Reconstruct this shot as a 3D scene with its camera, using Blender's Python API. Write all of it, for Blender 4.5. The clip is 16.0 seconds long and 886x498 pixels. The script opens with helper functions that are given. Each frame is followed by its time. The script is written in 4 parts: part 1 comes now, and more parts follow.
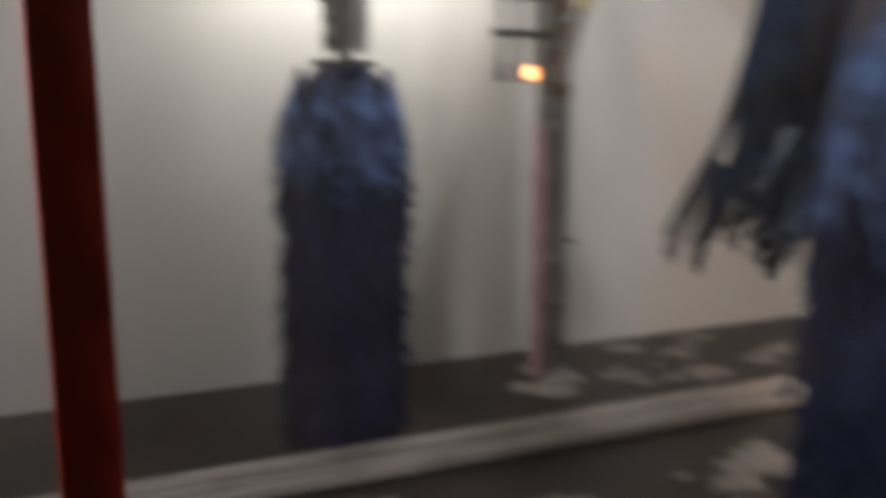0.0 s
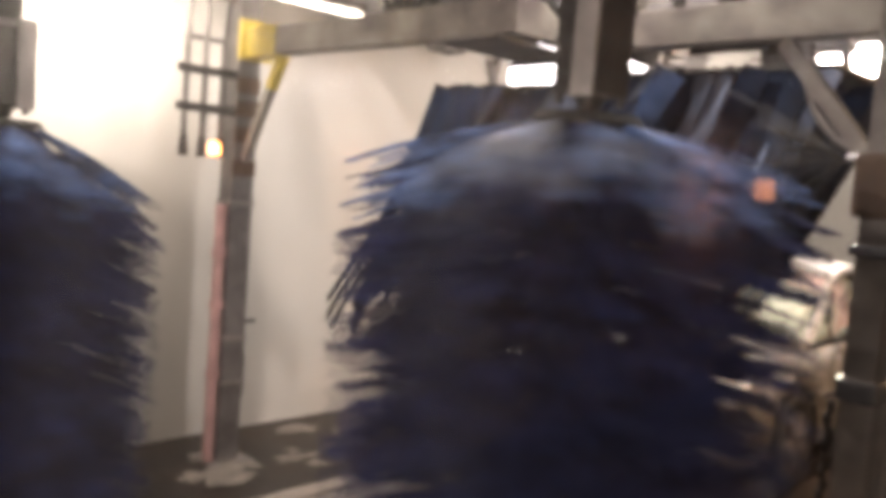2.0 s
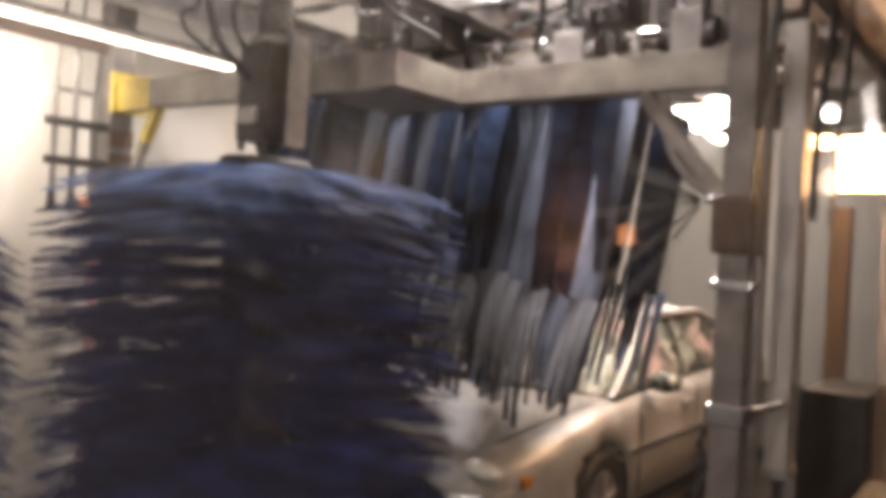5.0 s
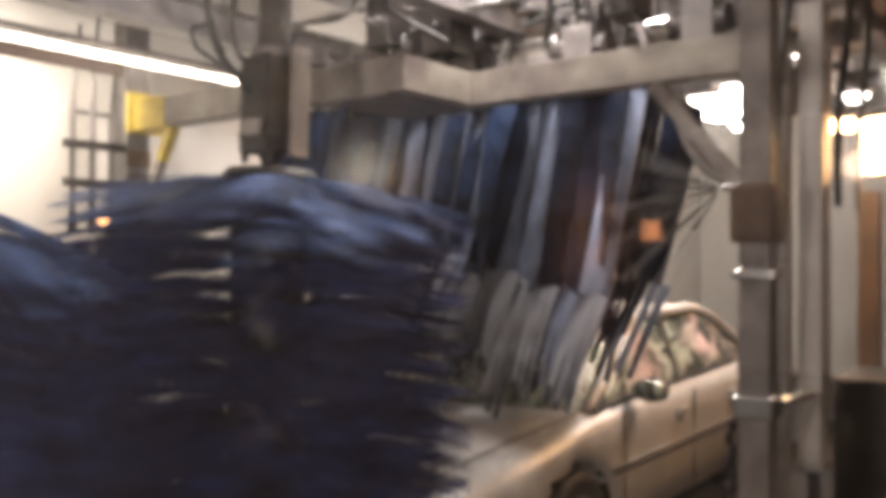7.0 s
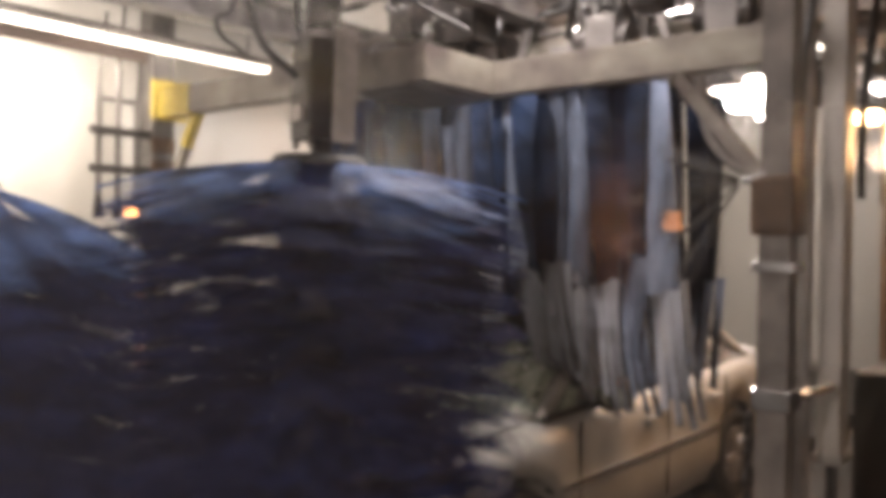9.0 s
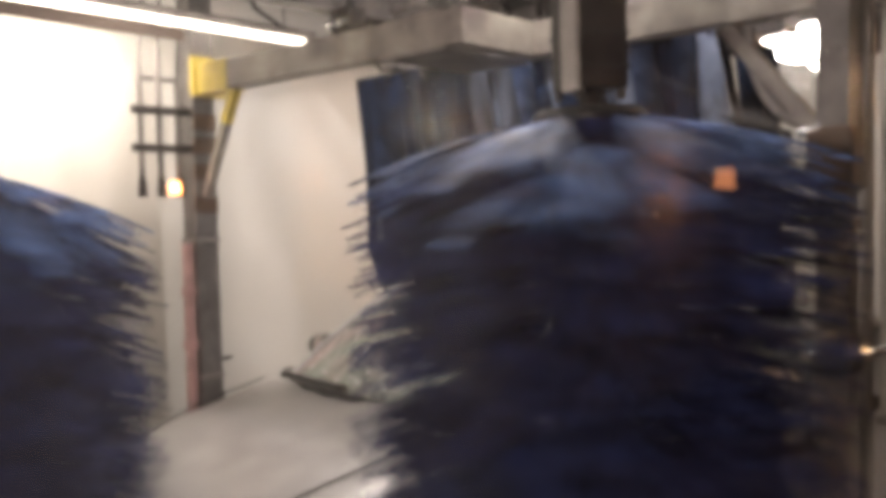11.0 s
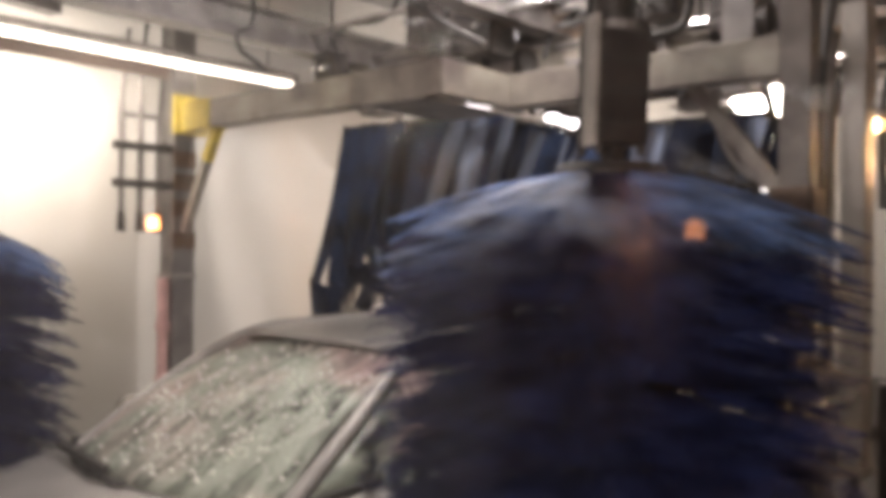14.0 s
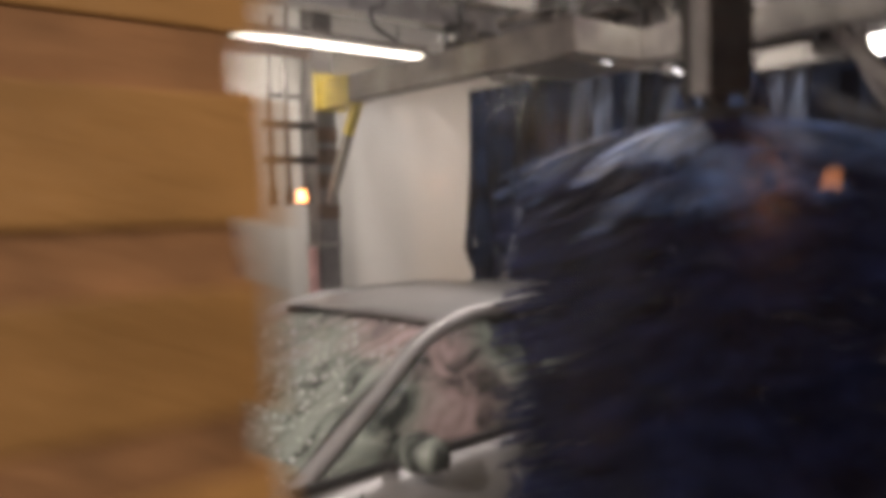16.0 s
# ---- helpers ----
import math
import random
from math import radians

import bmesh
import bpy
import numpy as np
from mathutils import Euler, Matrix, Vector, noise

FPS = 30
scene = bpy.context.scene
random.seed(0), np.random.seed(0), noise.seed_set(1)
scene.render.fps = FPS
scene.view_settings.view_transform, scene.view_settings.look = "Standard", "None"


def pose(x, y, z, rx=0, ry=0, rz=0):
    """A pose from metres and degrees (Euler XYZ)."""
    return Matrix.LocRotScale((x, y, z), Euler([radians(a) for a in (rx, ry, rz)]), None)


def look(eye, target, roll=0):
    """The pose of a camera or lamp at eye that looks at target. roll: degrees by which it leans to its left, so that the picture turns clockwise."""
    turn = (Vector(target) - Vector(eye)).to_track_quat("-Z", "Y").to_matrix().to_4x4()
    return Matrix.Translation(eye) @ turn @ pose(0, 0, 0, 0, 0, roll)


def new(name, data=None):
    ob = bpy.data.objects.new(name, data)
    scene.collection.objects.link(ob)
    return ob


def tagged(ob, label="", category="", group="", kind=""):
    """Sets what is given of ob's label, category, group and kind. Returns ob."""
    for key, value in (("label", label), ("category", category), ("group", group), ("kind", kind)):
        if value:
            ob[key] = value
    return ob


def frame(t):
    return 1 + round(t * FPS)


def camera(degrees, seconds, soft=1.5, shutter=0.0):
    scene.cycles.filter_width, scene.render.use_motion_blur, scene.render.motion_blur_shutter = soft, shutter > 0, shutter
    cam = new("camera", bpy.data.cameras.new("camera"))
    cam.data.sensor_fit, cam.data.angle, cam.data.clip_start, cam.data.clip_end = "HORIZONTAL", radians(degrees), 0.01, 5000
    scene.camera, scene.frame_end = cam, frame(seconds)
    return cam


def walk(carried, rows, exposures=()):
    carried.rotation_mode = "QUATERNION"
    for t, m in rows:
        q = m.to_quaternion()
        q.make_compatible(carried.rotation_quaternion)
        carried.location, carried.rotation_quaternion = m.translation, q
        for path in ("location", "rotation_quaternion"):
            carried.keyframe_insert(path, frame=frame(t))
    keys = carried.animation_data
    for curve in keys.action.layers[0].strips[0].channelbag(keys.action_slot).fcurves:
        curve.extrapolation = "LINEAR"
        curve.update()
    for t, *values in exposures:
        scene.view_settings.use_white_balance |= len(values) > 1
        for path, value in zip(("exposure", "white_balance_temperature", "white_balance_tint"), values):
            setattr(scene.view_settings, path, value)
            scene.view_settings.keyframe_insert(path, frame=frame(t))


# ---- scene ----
cam = camera(54.94, 16.0, soft=7.0, shutter=0.8)
PATH = [  # seconds, eye x y z, heading from the tunnel axis, pitch, lean
    (0.0, 0.165, -0.065, 1.790, 67.35, -9.91, -0.06),
    (0.2, 0.090, -0.120, 1.796, 59.39, -10.78, 1.20),
    (0.5, 0.017, -0.033, 1.808, 51.95, -7.78, 5.38),
    (0.7, 0.041, -0.089, 1.819, 48.22, -5.03, 0.90),
    (1.0, 0.055, -0.097, 1.852, 43.91, -2.97, 2.29),
    (1.5, 0.006, -0.062, 1.853, 43.44, -6.28, 1.15),
    (2.0, 0.029, 0.058, 1.853, 44.29, -4.42, 4.35),
    (2.5, 0.079, 0.125, 1.836, 41.29, -3.91, 3.64),
    (3.0, 0.025, 0.073, 1.827, 42.27, -1.34, 2.67),
    (3.5, -0.032, 0.065, 1.810, 36.44, 0.04, 3.10),
    (4.0, -0.070, 0.074, 1.813, 35.56, 0.56, 2.91),
    (4.5, -0.044, 0.063, 1.809, 37.50, 1.00, 3.31),
    (5.0, -0.075, 0.062, 1.814, 35.79, -0.18, 3.01),
    (7.5, -0.008, 0.025, 1.799, 37.95, 0.20, -0.12),
    (8.0, -0.024, 0.022, 1.801, 37.06, -1.35, 0.48),
    (8.5, -0.033, 0.013, 1.807, 37.02, -2.27, 0.52),
    (9.0, -0.030, 0.010, 1.807, 39.24, -0.64, 0.93),
    (9.5, -0.033, 0.018, 1.808, 39.65, -0.12, -0.29),
    (10.0, 0.005, 0.034, 1.809, 39.25, -1.08, -1.14),
    (10.2, 0.013, 0.045, 1.806, 41.35, -2.46, -2.39),
    (12.5, 0.065, 0.011, 1.834, 43.77, -2.79, 0.49),
    (13.0, 0.051, 0.029, 1.830, 42.14, -2.85, 1.45),
    (13.5, 0.007, 0.019, 1.818, 41.36, -0.28, 2.26),
    (14.0, -0.026, -0.018, 1.834, 40.77, -0.19, 0.60),
    (14.5, -0.011, -0.039, 1.832, 43.75, -4.33, -0.56),
    (15.0, -0.125, -0.083, 1.825, 41.46, -3.93, 1.34),
    (15.5, -0.008, -0.080, 1.797, 49.46, -1.98, 0.49),
    (15.8, -0.066, -0.200, 1.711, 51.29, -1.89, -7.03),
    (16.0, -0.240, -0.045, 1.775, 48.54, -2.02, -2.12),
]


def heading(x, y, z, az, pitch, lean):
    a, p = radians(az), radians(pitch)
    way = Vector((math.cos(a) * math.cos(p), math.sin(a) * math.cos(p), math.sin(p)))
    return look((x, y, z), Vector((x, y, z)) + way, lean)


walk(cam, [(r[0], heading(*r[1:])) for r in PATH], exposures=[(0.0, 0.0, 6050, 14), (0.5, 0.66, 6600, 17), (1.2, 1.04, 6850, 19), (15.5, 0.80, 6700, 18), (16.0, 0.34, 6600, 18)])

# ---- world and lights ----
world = bpy.data.worlds.new("night")
scene.world = world
world.use_nodes = True
world.node_tree.nodes["Background"].inputs[0].default_value = (0.5, 0.55, 0.7, 1)
world.node_tree.nodes["Background"].inputs[1].default_value = 0.03


def area_lamp(name, m, sx, sy, watts, color):
    d = bpy.data.lights.new(name, "AREA")
    d.shape, d.size, d.size_y, d.energy, d.color = "RECTANGLE", sx, sy, watts, color
    ob = new(name, d)
    ob.matrix_world = m
    return ob


def point_lamp(name, at, watts, color, radius=0.06):
    d = bpy.data.lights.new(name, "POINT")
    d.energy, d.color, d.shadow_soft_size = watts, color, radius
    ob = new(name, d)
    ob.location = at
    return ob


WARM = (1.0, 0.93, 0.78)
# the tube on the far wall, the flood lamp on the near side, the high lamps down the tunnel, the orange lamp
area_lamp("tube_light", look((1.72, 4.58, 2.87), (1.72, 5.22, 2.35)), 1.7, 0.05, 23, WARM)
point_lamp("wall_lamp_light", (-0.35, 1.03, 2.05), 90, (1.0, 0.93, 0.86), 0.05)
point_lamp("high_lamp_light", (5.75, 2.1, 2.62), 95, (1.0, 0.95, 0.86), 0.12)
point_lamp("high_lamp_light", (10.2, 3.4, 3.3), 300, (1.0, 0.92, 0.80), 0.12)
point_lamp("orange_lamp_light", (5.2, 1.12, 2.30), 20, (1.0, 0.72, 0.50), 0.08)
area_lamp("ceiling_tube_light", look((3.2, 2.4, 3.70), (3.2, 2.4, 0)), 0.12, 1.3, 62, (1.0, 0.96, 0.9))
area_lamp("room_lamp_light", look((-0.9, -1.3, 3.1), (-0.7, -0.4, 0)), 0.6, 0.6, 42, (1.0, 0.85, 0.66))
area_lamp("sconce_light", look((7.45, -1.92, 2.02), (7.45, -2.4, 2.02)), 0.2, 0.2, 8, (1.0, 0.66, 0.46))

# ---- materials ----


def mat(name, color, rough=0.6, metal=0.0, scale=6.0, amount=0.25, bump=0.15, dark=None, fine=60.0, stretch=(1, 1, 1), spec=0.5, vary=0.0):
    """Base colour with stains at two scales and a fine relief, in the thing's own metres."""
    m = bpy.data.materials.new(name)
    m.use_nodes = True
    n, l = m.node_tree.nodes, m.node_tree.links
    b = n["Principled BSDF"]
    co = n.new("ShaderNodeTexCoord")
    mp = n.new("ShaderNodeMapping")
    mp.inputs["Scale"].default_value = stretch
    l.new(co.outputs["Object"], mp.inputs["Vector"])
    n1, n2 = n.new("ShaderNodeTexNoise"), n.new("ShaderNodeTexNoise")
    n1.inputs["Scale"].default_value, n1.inputs["Detail"].default_value = scale, 5
    n2.inputs["Scale"].default_value, n2.inputs["Detail"].default_value = fine, 3
    l.new(mp.outputs[0], n1.inputs["Vector"]), l.new(mp.outputs[0], n2.inputs["Vector"])
    r1 = n.new("ShaderNodeValToRGB")
    r1.color_ramp.elements[0].position, r1.color_ramp.elements[1].position = 0.35, 0.68
    l.new(n1.outputs["Fac"], r1.inputs[0])
    dk = dark or tuple(c * (1 - amount * 1.6) for c in color)
    mx = n.new("ShaderNodeMix")
    mx.data_type = "RGBA"
    mx.inputs["A"].default_value, mx.inputs["B"].default_value = (*dk, 1), (*color, 1)
    l.new(r1.outputs[0], mx.inputs["Factor"])
    hs = n.new("ShaderNodeHueSaturation")
    mr = n.new("ShaderNodeMapRange")
    mr.inputs["To Min"].default_value, mr.inputs["To Max"].default_value = 1 - amount * 0.6, 1 + amount * 0.6
    l.new(n2.outputs["Fac"], mr.inputs["Value"])
    l.new(mr.outputs[0], hs.inputs["Value"]), l.new(mx.outputs["Result"], hs.inputs["Color"])
    l.new(hs.outputs[0], b.inputs["Base Color"])
    if vary:
        oi, h2, m2 = n.new("ShaderNodeObjectInfo"), n.new("ShaderNodeHueSaturation"), n.new("ShaderNodeMapRange")
        m2.inputs["To Min"].default_value, m2.inputs["To Max"].default_value = 1 - vary, 1 + vary
        l.new(oi.outputs["Random"], m2.inputs["Value"]), l.new(m2.outputs[0], h2.inputs["Value"])
        l.new(hs.outputs[0], h2.inputs["Color"]), l.new(h2.outputs[0], b.inputs["Base Color"])
    rr = n.new("ShaderNodeMapRange")
    rr.inputs["To Min"].default_value, rr.inputs["To Max"].default_value = max(0.03, rough - 0.12), min(1, rough + 0.12)
    l.new(n1.outputs["Fac"], rr.inputs["Value"]), l.new(rr.outputs[0], b.inputs["Roughness"])
    b.inputs["Metallic"].default_value = metal
    b.inputs["Specular IOR Level"].default_value = spec
    if bump:
        bp = n.new("ShaderNodeBump")
        bp.inputs["Strength"].default_value, bp.inputs["Distance"].default_value = bump, 0.01
        l.new(n2.outputs["Fac"], bp.inputs["Height"]), l.new(bp.outputs[0], b.inputs["Normal"])
    return m


def glow(name, color, strength):
    m = bpy.data.materials.new(name)
    m.use_nodes = True
    b = m.node_tree.nodes["Principled BSDF"]
    b.inputs["Base Color"].default_value = (0.8, 0.8, 0.8, 1)
    b.inputs["Emission Color"].default_value, b.inputs["Emission Strength"].default_value = (*color, 1), strength
    return m


WALL = mat("wet_white_panel", (0.58, 0.57, 0.54), 0.42, scale=0.9, amount=0.05, bump=0.05, fine=25, stretch=(1, 1, 0.45))
CEIL = mat("ceiling_white", (0.42, 0.42, 0.42), 0.7, scale=1.5, amount=0.2)
FLOOR = mat("wet_concrete", (0.036, 0.025, 0.018), 0.42, scale=1.9, amount=0.55, bump=0.4, fine=35, spec=0.3)
RAIL = mat("worn_rail_steel", (0.58, 0.53, 0.48), 0.42, 0.35, scale=11, amount=0.3, bump=0.2, stretch=(0.2, 1, 1))
FOAM = mat("grey_foam", (0.26, 0.23, 0.20), 0.6, scale=9, amount=0.2, bump=0.5)
BEAD = mat("glint_white_foam_bead", (0.85, 0.85, 0.80), 0.04, scale=20, amount=0.05, bump=0, spec=1.0)
GALV = mat("galvanised_steel", (0.33, 0.305, 0.29), 0.5, 0.45, scale=7, amount=0.3, bump=0.2)
GREY = mat("grey_painted_steel", (0.19, 0.175, 0.17), 0.55, 0.1, scale=6, amount=0.35, bump=0.2)
DARK = mat("dark_greasy_steel", (0.034, 0.028, 0.026), 0.5, 0.3, scale=9, amount=0.5, bump=0.4)
PALE = mat("pale_beam_paint", (0.35, 0.33, 0.28), 0.45, scale=4.5, amount=0.45, bump=0.3, dark=(0.13, 0.105, 0.10))
YELLOW = mat("yellow_paint", (0.72, 0.56, 0.10), 0.45, scale=9, amount=0.25)
PINK = mat("pink_pvc_pipe", (0.55, 0.33, 0.32), 0.4, scale=8, amount=0.2)
WHITEP = mat("white_pvc", (0.44, 0.41, 0.38), 0.4, scale=6, amount=0.2)
TAN = mat("tan_panel", (0.22, 0.155, 0.115), 0.6, scale=2, amount=0.35)
WOOD = mat("brown_post", (0.115, 0.066, 0.035), 0.6, scale=5, amount=0.35)
RED = mat("dark_red_paint", (0.30, 0.028, 0.02), 0.4, scale=12, amount=0.2, bump=0.1)
BRICK = mat("tan_glazed_brick", (0.42, 0.235, 0.085), 0.5, scale=9, amount=0.2, bump=0.35, fine=90, vary=0.12)
MORTAR = mat("brown_mortar", (0.36, 0.19, 0.09), 0.85, scale=20, amount=0.3, bump=0.5)
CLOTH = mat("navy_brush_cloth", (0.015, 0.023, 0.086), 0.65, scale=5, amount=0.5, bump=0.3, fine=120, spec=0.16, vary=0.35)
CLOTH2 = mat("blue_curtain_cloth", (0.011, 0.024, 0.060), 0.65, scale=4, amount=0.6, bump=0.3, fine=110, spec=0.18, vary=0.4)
# paler blue puts light from above, and some foam, into the top strips
CLOTHTOP = mat("foamy_toplit_brush_cloth", (0.095, 0.17, 0.38), 0.6, scale=7, amount=0.6, bump=0.3, fine=120, spec=0.3, vary=0.5)
SOAPY2 = mat("rinsed_cloth", (0.21, 0.26, 0.37), 0.55, scale=5, amount=0.7, bump=0.3, fine=110, spec=0.3, vary=0.7, stretch=(1, 1, 0.4))
SOAPY = mat("soapy_cloth", (0.42, 0.46, 0.55), 0.5, scale=5, amount=0.6, bump=0.3, fine=110, spec=0.4, vary=0.6, stretch=(1, 1, 0.4))
RUBBER = mat("black_rubber", (0.022, 0.022, 0.022), 0.6, scale=12, amount=0.4, bump=0.3)
SILVER = mat("wet_silver_paint", (0.38, 0.372, 0.362), 0.36, 0.25, scale=6, amount=0.14, bump=0.22, fine=130)
TRIM = mat("black_trim", (0.03, 0.03, 0.03), 0.5)
CHROME = mat("bright_metal", (0.6, 0.6, 0.6), 0.22, 0.9, scale=9, amount=0.15, bump=0)
TUBE = glow("lit_tube", (1.0, 0.93, 0.78), 9)
LAMPW = glow("lit_white_lens", (1.0, 0.96, 0.88), 30)
LAMPO = glow("lit_orange_lens", (1.0, 0.58, 0.24), 36)
GLINT = glow("lit_small_lamp", (1.0, 0.36, 0.09), 6)
DAY = glow("bright_window_pane", (0.95, 0.97, 1.0), 4.5)

# ---- mesh helpers ----


def part(name, bm, material, parent=None, label="", smooth=False):
    me = bpy.data.meshes.new(name)
    bmesh.ops.recalc_face_normals(bm, faces=bm.faces)
    bm.to_mesh(me)
    bm.free()
    me.materials.append(material)
    if smooth:
        me.polygons.foreach_set("use_smooth", [True] * len(me.polygons))
    ob = new(name, me)
    if parent:
        ob.parent = parent
    if label:
        ob["label"] = label
    return ob


def thing(name, label, category, at=(0, 0, 0), group="", kind=""):
    ob = new(name)
    ob.empty_display_size = 0.1
    ob.location = at
    return tagged(ob, label, category, group, kind)


def box(x0, x1, y0, y1, z0, z1, bevel=0.0, bm=None):
    own = bm is None
    bm = bm or bmesh.new()
    v = bmesh.ops.create_cube(bm, size=1, matrix=Matrix.Translation(((x0 + x1) / 2, (y0 + y1) / 2, (z0 + z1) / 2))
                              @ Matrix.Diagonal((x1 - x0, y1 - y0, z1 - z0, 1)))["verts"]
    if bevel:
        edges = list({e for w in v for e in w.link_edges})
        bmesh.ops.bevel(bm, geom=edges, offset=bevel, segments=2, affect="EDGES", profile=0.7)
    return bm


def bar(a, b, w, h, bevel=0.004, bm=None):
    """A rectangular bar from a to b, w wide sideways and h high."""
    a, b = Vector(a), Vector(b)
    d = b - a
    bm2 = box(-w / 2, w / 2, -h / 2, h / 2, 0, d.length, bevel)
    bm2.transform(Matrix.Translation(a) @ d.to_track_quat("Z", "Y").to_matrix().to_4x4())
    return join(bm, bm2)


def rod(a, b, r, r2=None, seg=12, bm=None):
    a, b = Vector(a), Vector(b)
    d = b - a
    bm2 = bmesh.new()
    bmesh.ops.create_cone(bm2, cap_ends=True, segments=seg, radius1=r, radius2=r if r2 is None else r2, depth=d.length,
                          matrix=Matrix.Translation((a + b) / 2) @ d.to_track_quat("Z", "Y").to_matrix().to_4x4())
    return join(bm, bm2)


def join(bm, other):
    if bm is None:
        return other
    me = bpy.data.meshes.new("tmp")
    other.to_mesh(me)
    other.free()
    bm.from_mesh(me)
    bpy.data.meshes.remove(me)
    return bm


def hose(points, r, material, name, parent=None, label=""):
    c = bpy.data.curves.new(name, "CURVE")
    c.dimensions, c.bevel_depth, c.bevel_resolution, c.resolution_u = "3D", r, 2, 8
    s = c.splines.new("BEZIER")
    s.bezier_points.add(len(points) - 1)
    for p, q in zip(s.bezier_points, points):
        p.co, p.handle_left_type, p.handle_right_type = q, "AUTO", "AUTO"
    tmp = bpy.data.objects.new("tmp", c)
    me = bpy.data.meshes.new_from_object(tmp)
    bpy.data.objects.remove(tmp)
    me.name = name
    me.materials.clear()
    me.materials.append(material)
    ob = new(name, me)
    if parent:
        ob.parent = parent
    if label:
        ob["label"] = label
    return ob


def grid(f, nu, nv, bm=None):
    """A sheet of nu x nv faces through f(u, v)."""
    bm = bm or bmesh.new()
    vs = [[bm.verts.new(f(i / nu, j / nv)) for j in range(nv + 1)] for i in range(nu + 1)]
    for i in range(nu):
        for j in range(nv):
            bm.faces.new((vs[i][j], vs[i + 1][j], vs[i + 1][j + 1], vs[i][j + 1]))
    return bm


def thicken(bm, d):
    bmesh.ops.recalc_face_normals(bm, faces=bm.faces)
    bmesh.ops.solidify(bm, geom=bm.faces[:], thickness=d)
    return bm


def structure(name, bm, material, label, category):
    return tagged(part(name, bm, material), label, category, kind="structure")

# ---- the tunnel ----
FAR, END, CEILING, NEAR = 5.22, 13.5, 3.9, 0.80
structure("floor", box(-3.5, END + 0.3, -2.6, FAR + 0.2, -0.2, 0), FLOOR, "wet dark concrete floor with standing water", "floor")
wall_far = structure("wall_far", box(-3.5, 6.0, FAR, FAR + 0.2, 0, CEILING), WALL, "wet white panelled tunnel wall", "wall")
b = box(6.0, 8.6, FAR, FAR + 0.2, 0, 2.78)
box(6.0, 8.6, FAR, FAR + 0.2, 3.5, CEILING, bm=b)
box(8.6, END, FAR, FAR + 0.2, 0, CEILING, bm=b)
structure("wall_far_windowed", b, WALL, "white tunnel wall under a high window strip", "wall")
structure("wall_end", box(END, END + 0.2, -2.6, FAR + 0.2, 0, CEILING), WALL, "white wall closing the tunnel", "wall")
structure("wall_back", box(-3.7, -3.5, -2.6, FAR + 0.2, 0, CEILING), WALL, "white wall closing the tunnel", "wall")
structure("wall_near", box(5.6, END, NEAR - 0.15, NEAR, 0, CEILING), TAN, "tan panelled near wall of the tunnel", "wall")
structure("wall_over_window", box(-3.5, 5.6, NEAR - 0.15, NEAR, 3.0, CEILING), TAN, "tan wall above the viewing window", "wall")
structure("wall_left_of_window", box(-3.5, -0.06, NEAR - 0.15, NEAR, 0, 3.0), TAN, "tan wall beside the viewing window", "wall")
# assumed wall, made white to bounce neutral light onto the car
structure("wall_under_window", box(-0.06, 5.6, NEAR - 0.15, NEAR, 0, 0.55), WALL, "assumed wall under the viewing window, white for neutral bounce light", "wall")
structure("wall_room", box(-3.5, END, -2.6, -2.4, 0, CEILING), mat("warm_room_paint", (0.24, 0.165, 0.12), 0.95, scale=2, amount=0.3, spec=0.0), "tan wall of the viewing room", "wall")
structure("ceiling", box(-3.7, END + 0.2, -2.6, FAR + 0.2, CEILING, CEILING + 0.2), CEIL, "white ceiling above the steelwork", "ceiling")

# high windows in the far wall
for i, (x0, x1) in enumerate(((6.05, 6.85), (6.95, 7.7), (7.8, 8.55))):
    w = thing("window_%d" % (i + 1), "bright high window with a thin metal frame", "window", ((x0 + x1) / 2, FAR + 0.05, 2.78), "high windows", "structure")
    hw = (x1 - x0) / 2
    part("pane", box(-hw, hw, 0.02, 0.03, 0, 0.72), DAY, w)
    f = box(-hw - 0.04, -hw, -0.02, 0.08, 0, 0.72)
    box(hw, hw + 0.04, -0.02, 0.08, 0, 0.55, bm=f)
    part("window_frame", f, GALV, w)

# conveyor track: four steel rails along the tunnel
track = thing("conveyor_track", "worn steel conveyor rails set in the floor", "rail", (0, 3.60, 0))
for i, y in enumerate((-0.02, 0.09, 0.18, 0.27)):
    part("rail", box(-3.4, END, y - 0.022, y + 0.022, 0.0, 0.07 - 0.01 * (i % 2), 0.006), RAIL, track)
part("track_bed", box(-3.4, END, -0.05, 0.32, 0.0, 0.02), DARK, track)
gutter = thing("wheel_guide", "low dark steel wheel guide on the floor", "rail", (0, 2.25, 0))
part("guide_bar", box(-3.4, END, -0.05, 0.0, 0.0, 0.12, 0.01), DARK, gutter)
part("guide_foot", box(-3.4, END, 0.0, 0.16, 0.0, 0.03), GREY, gutter)

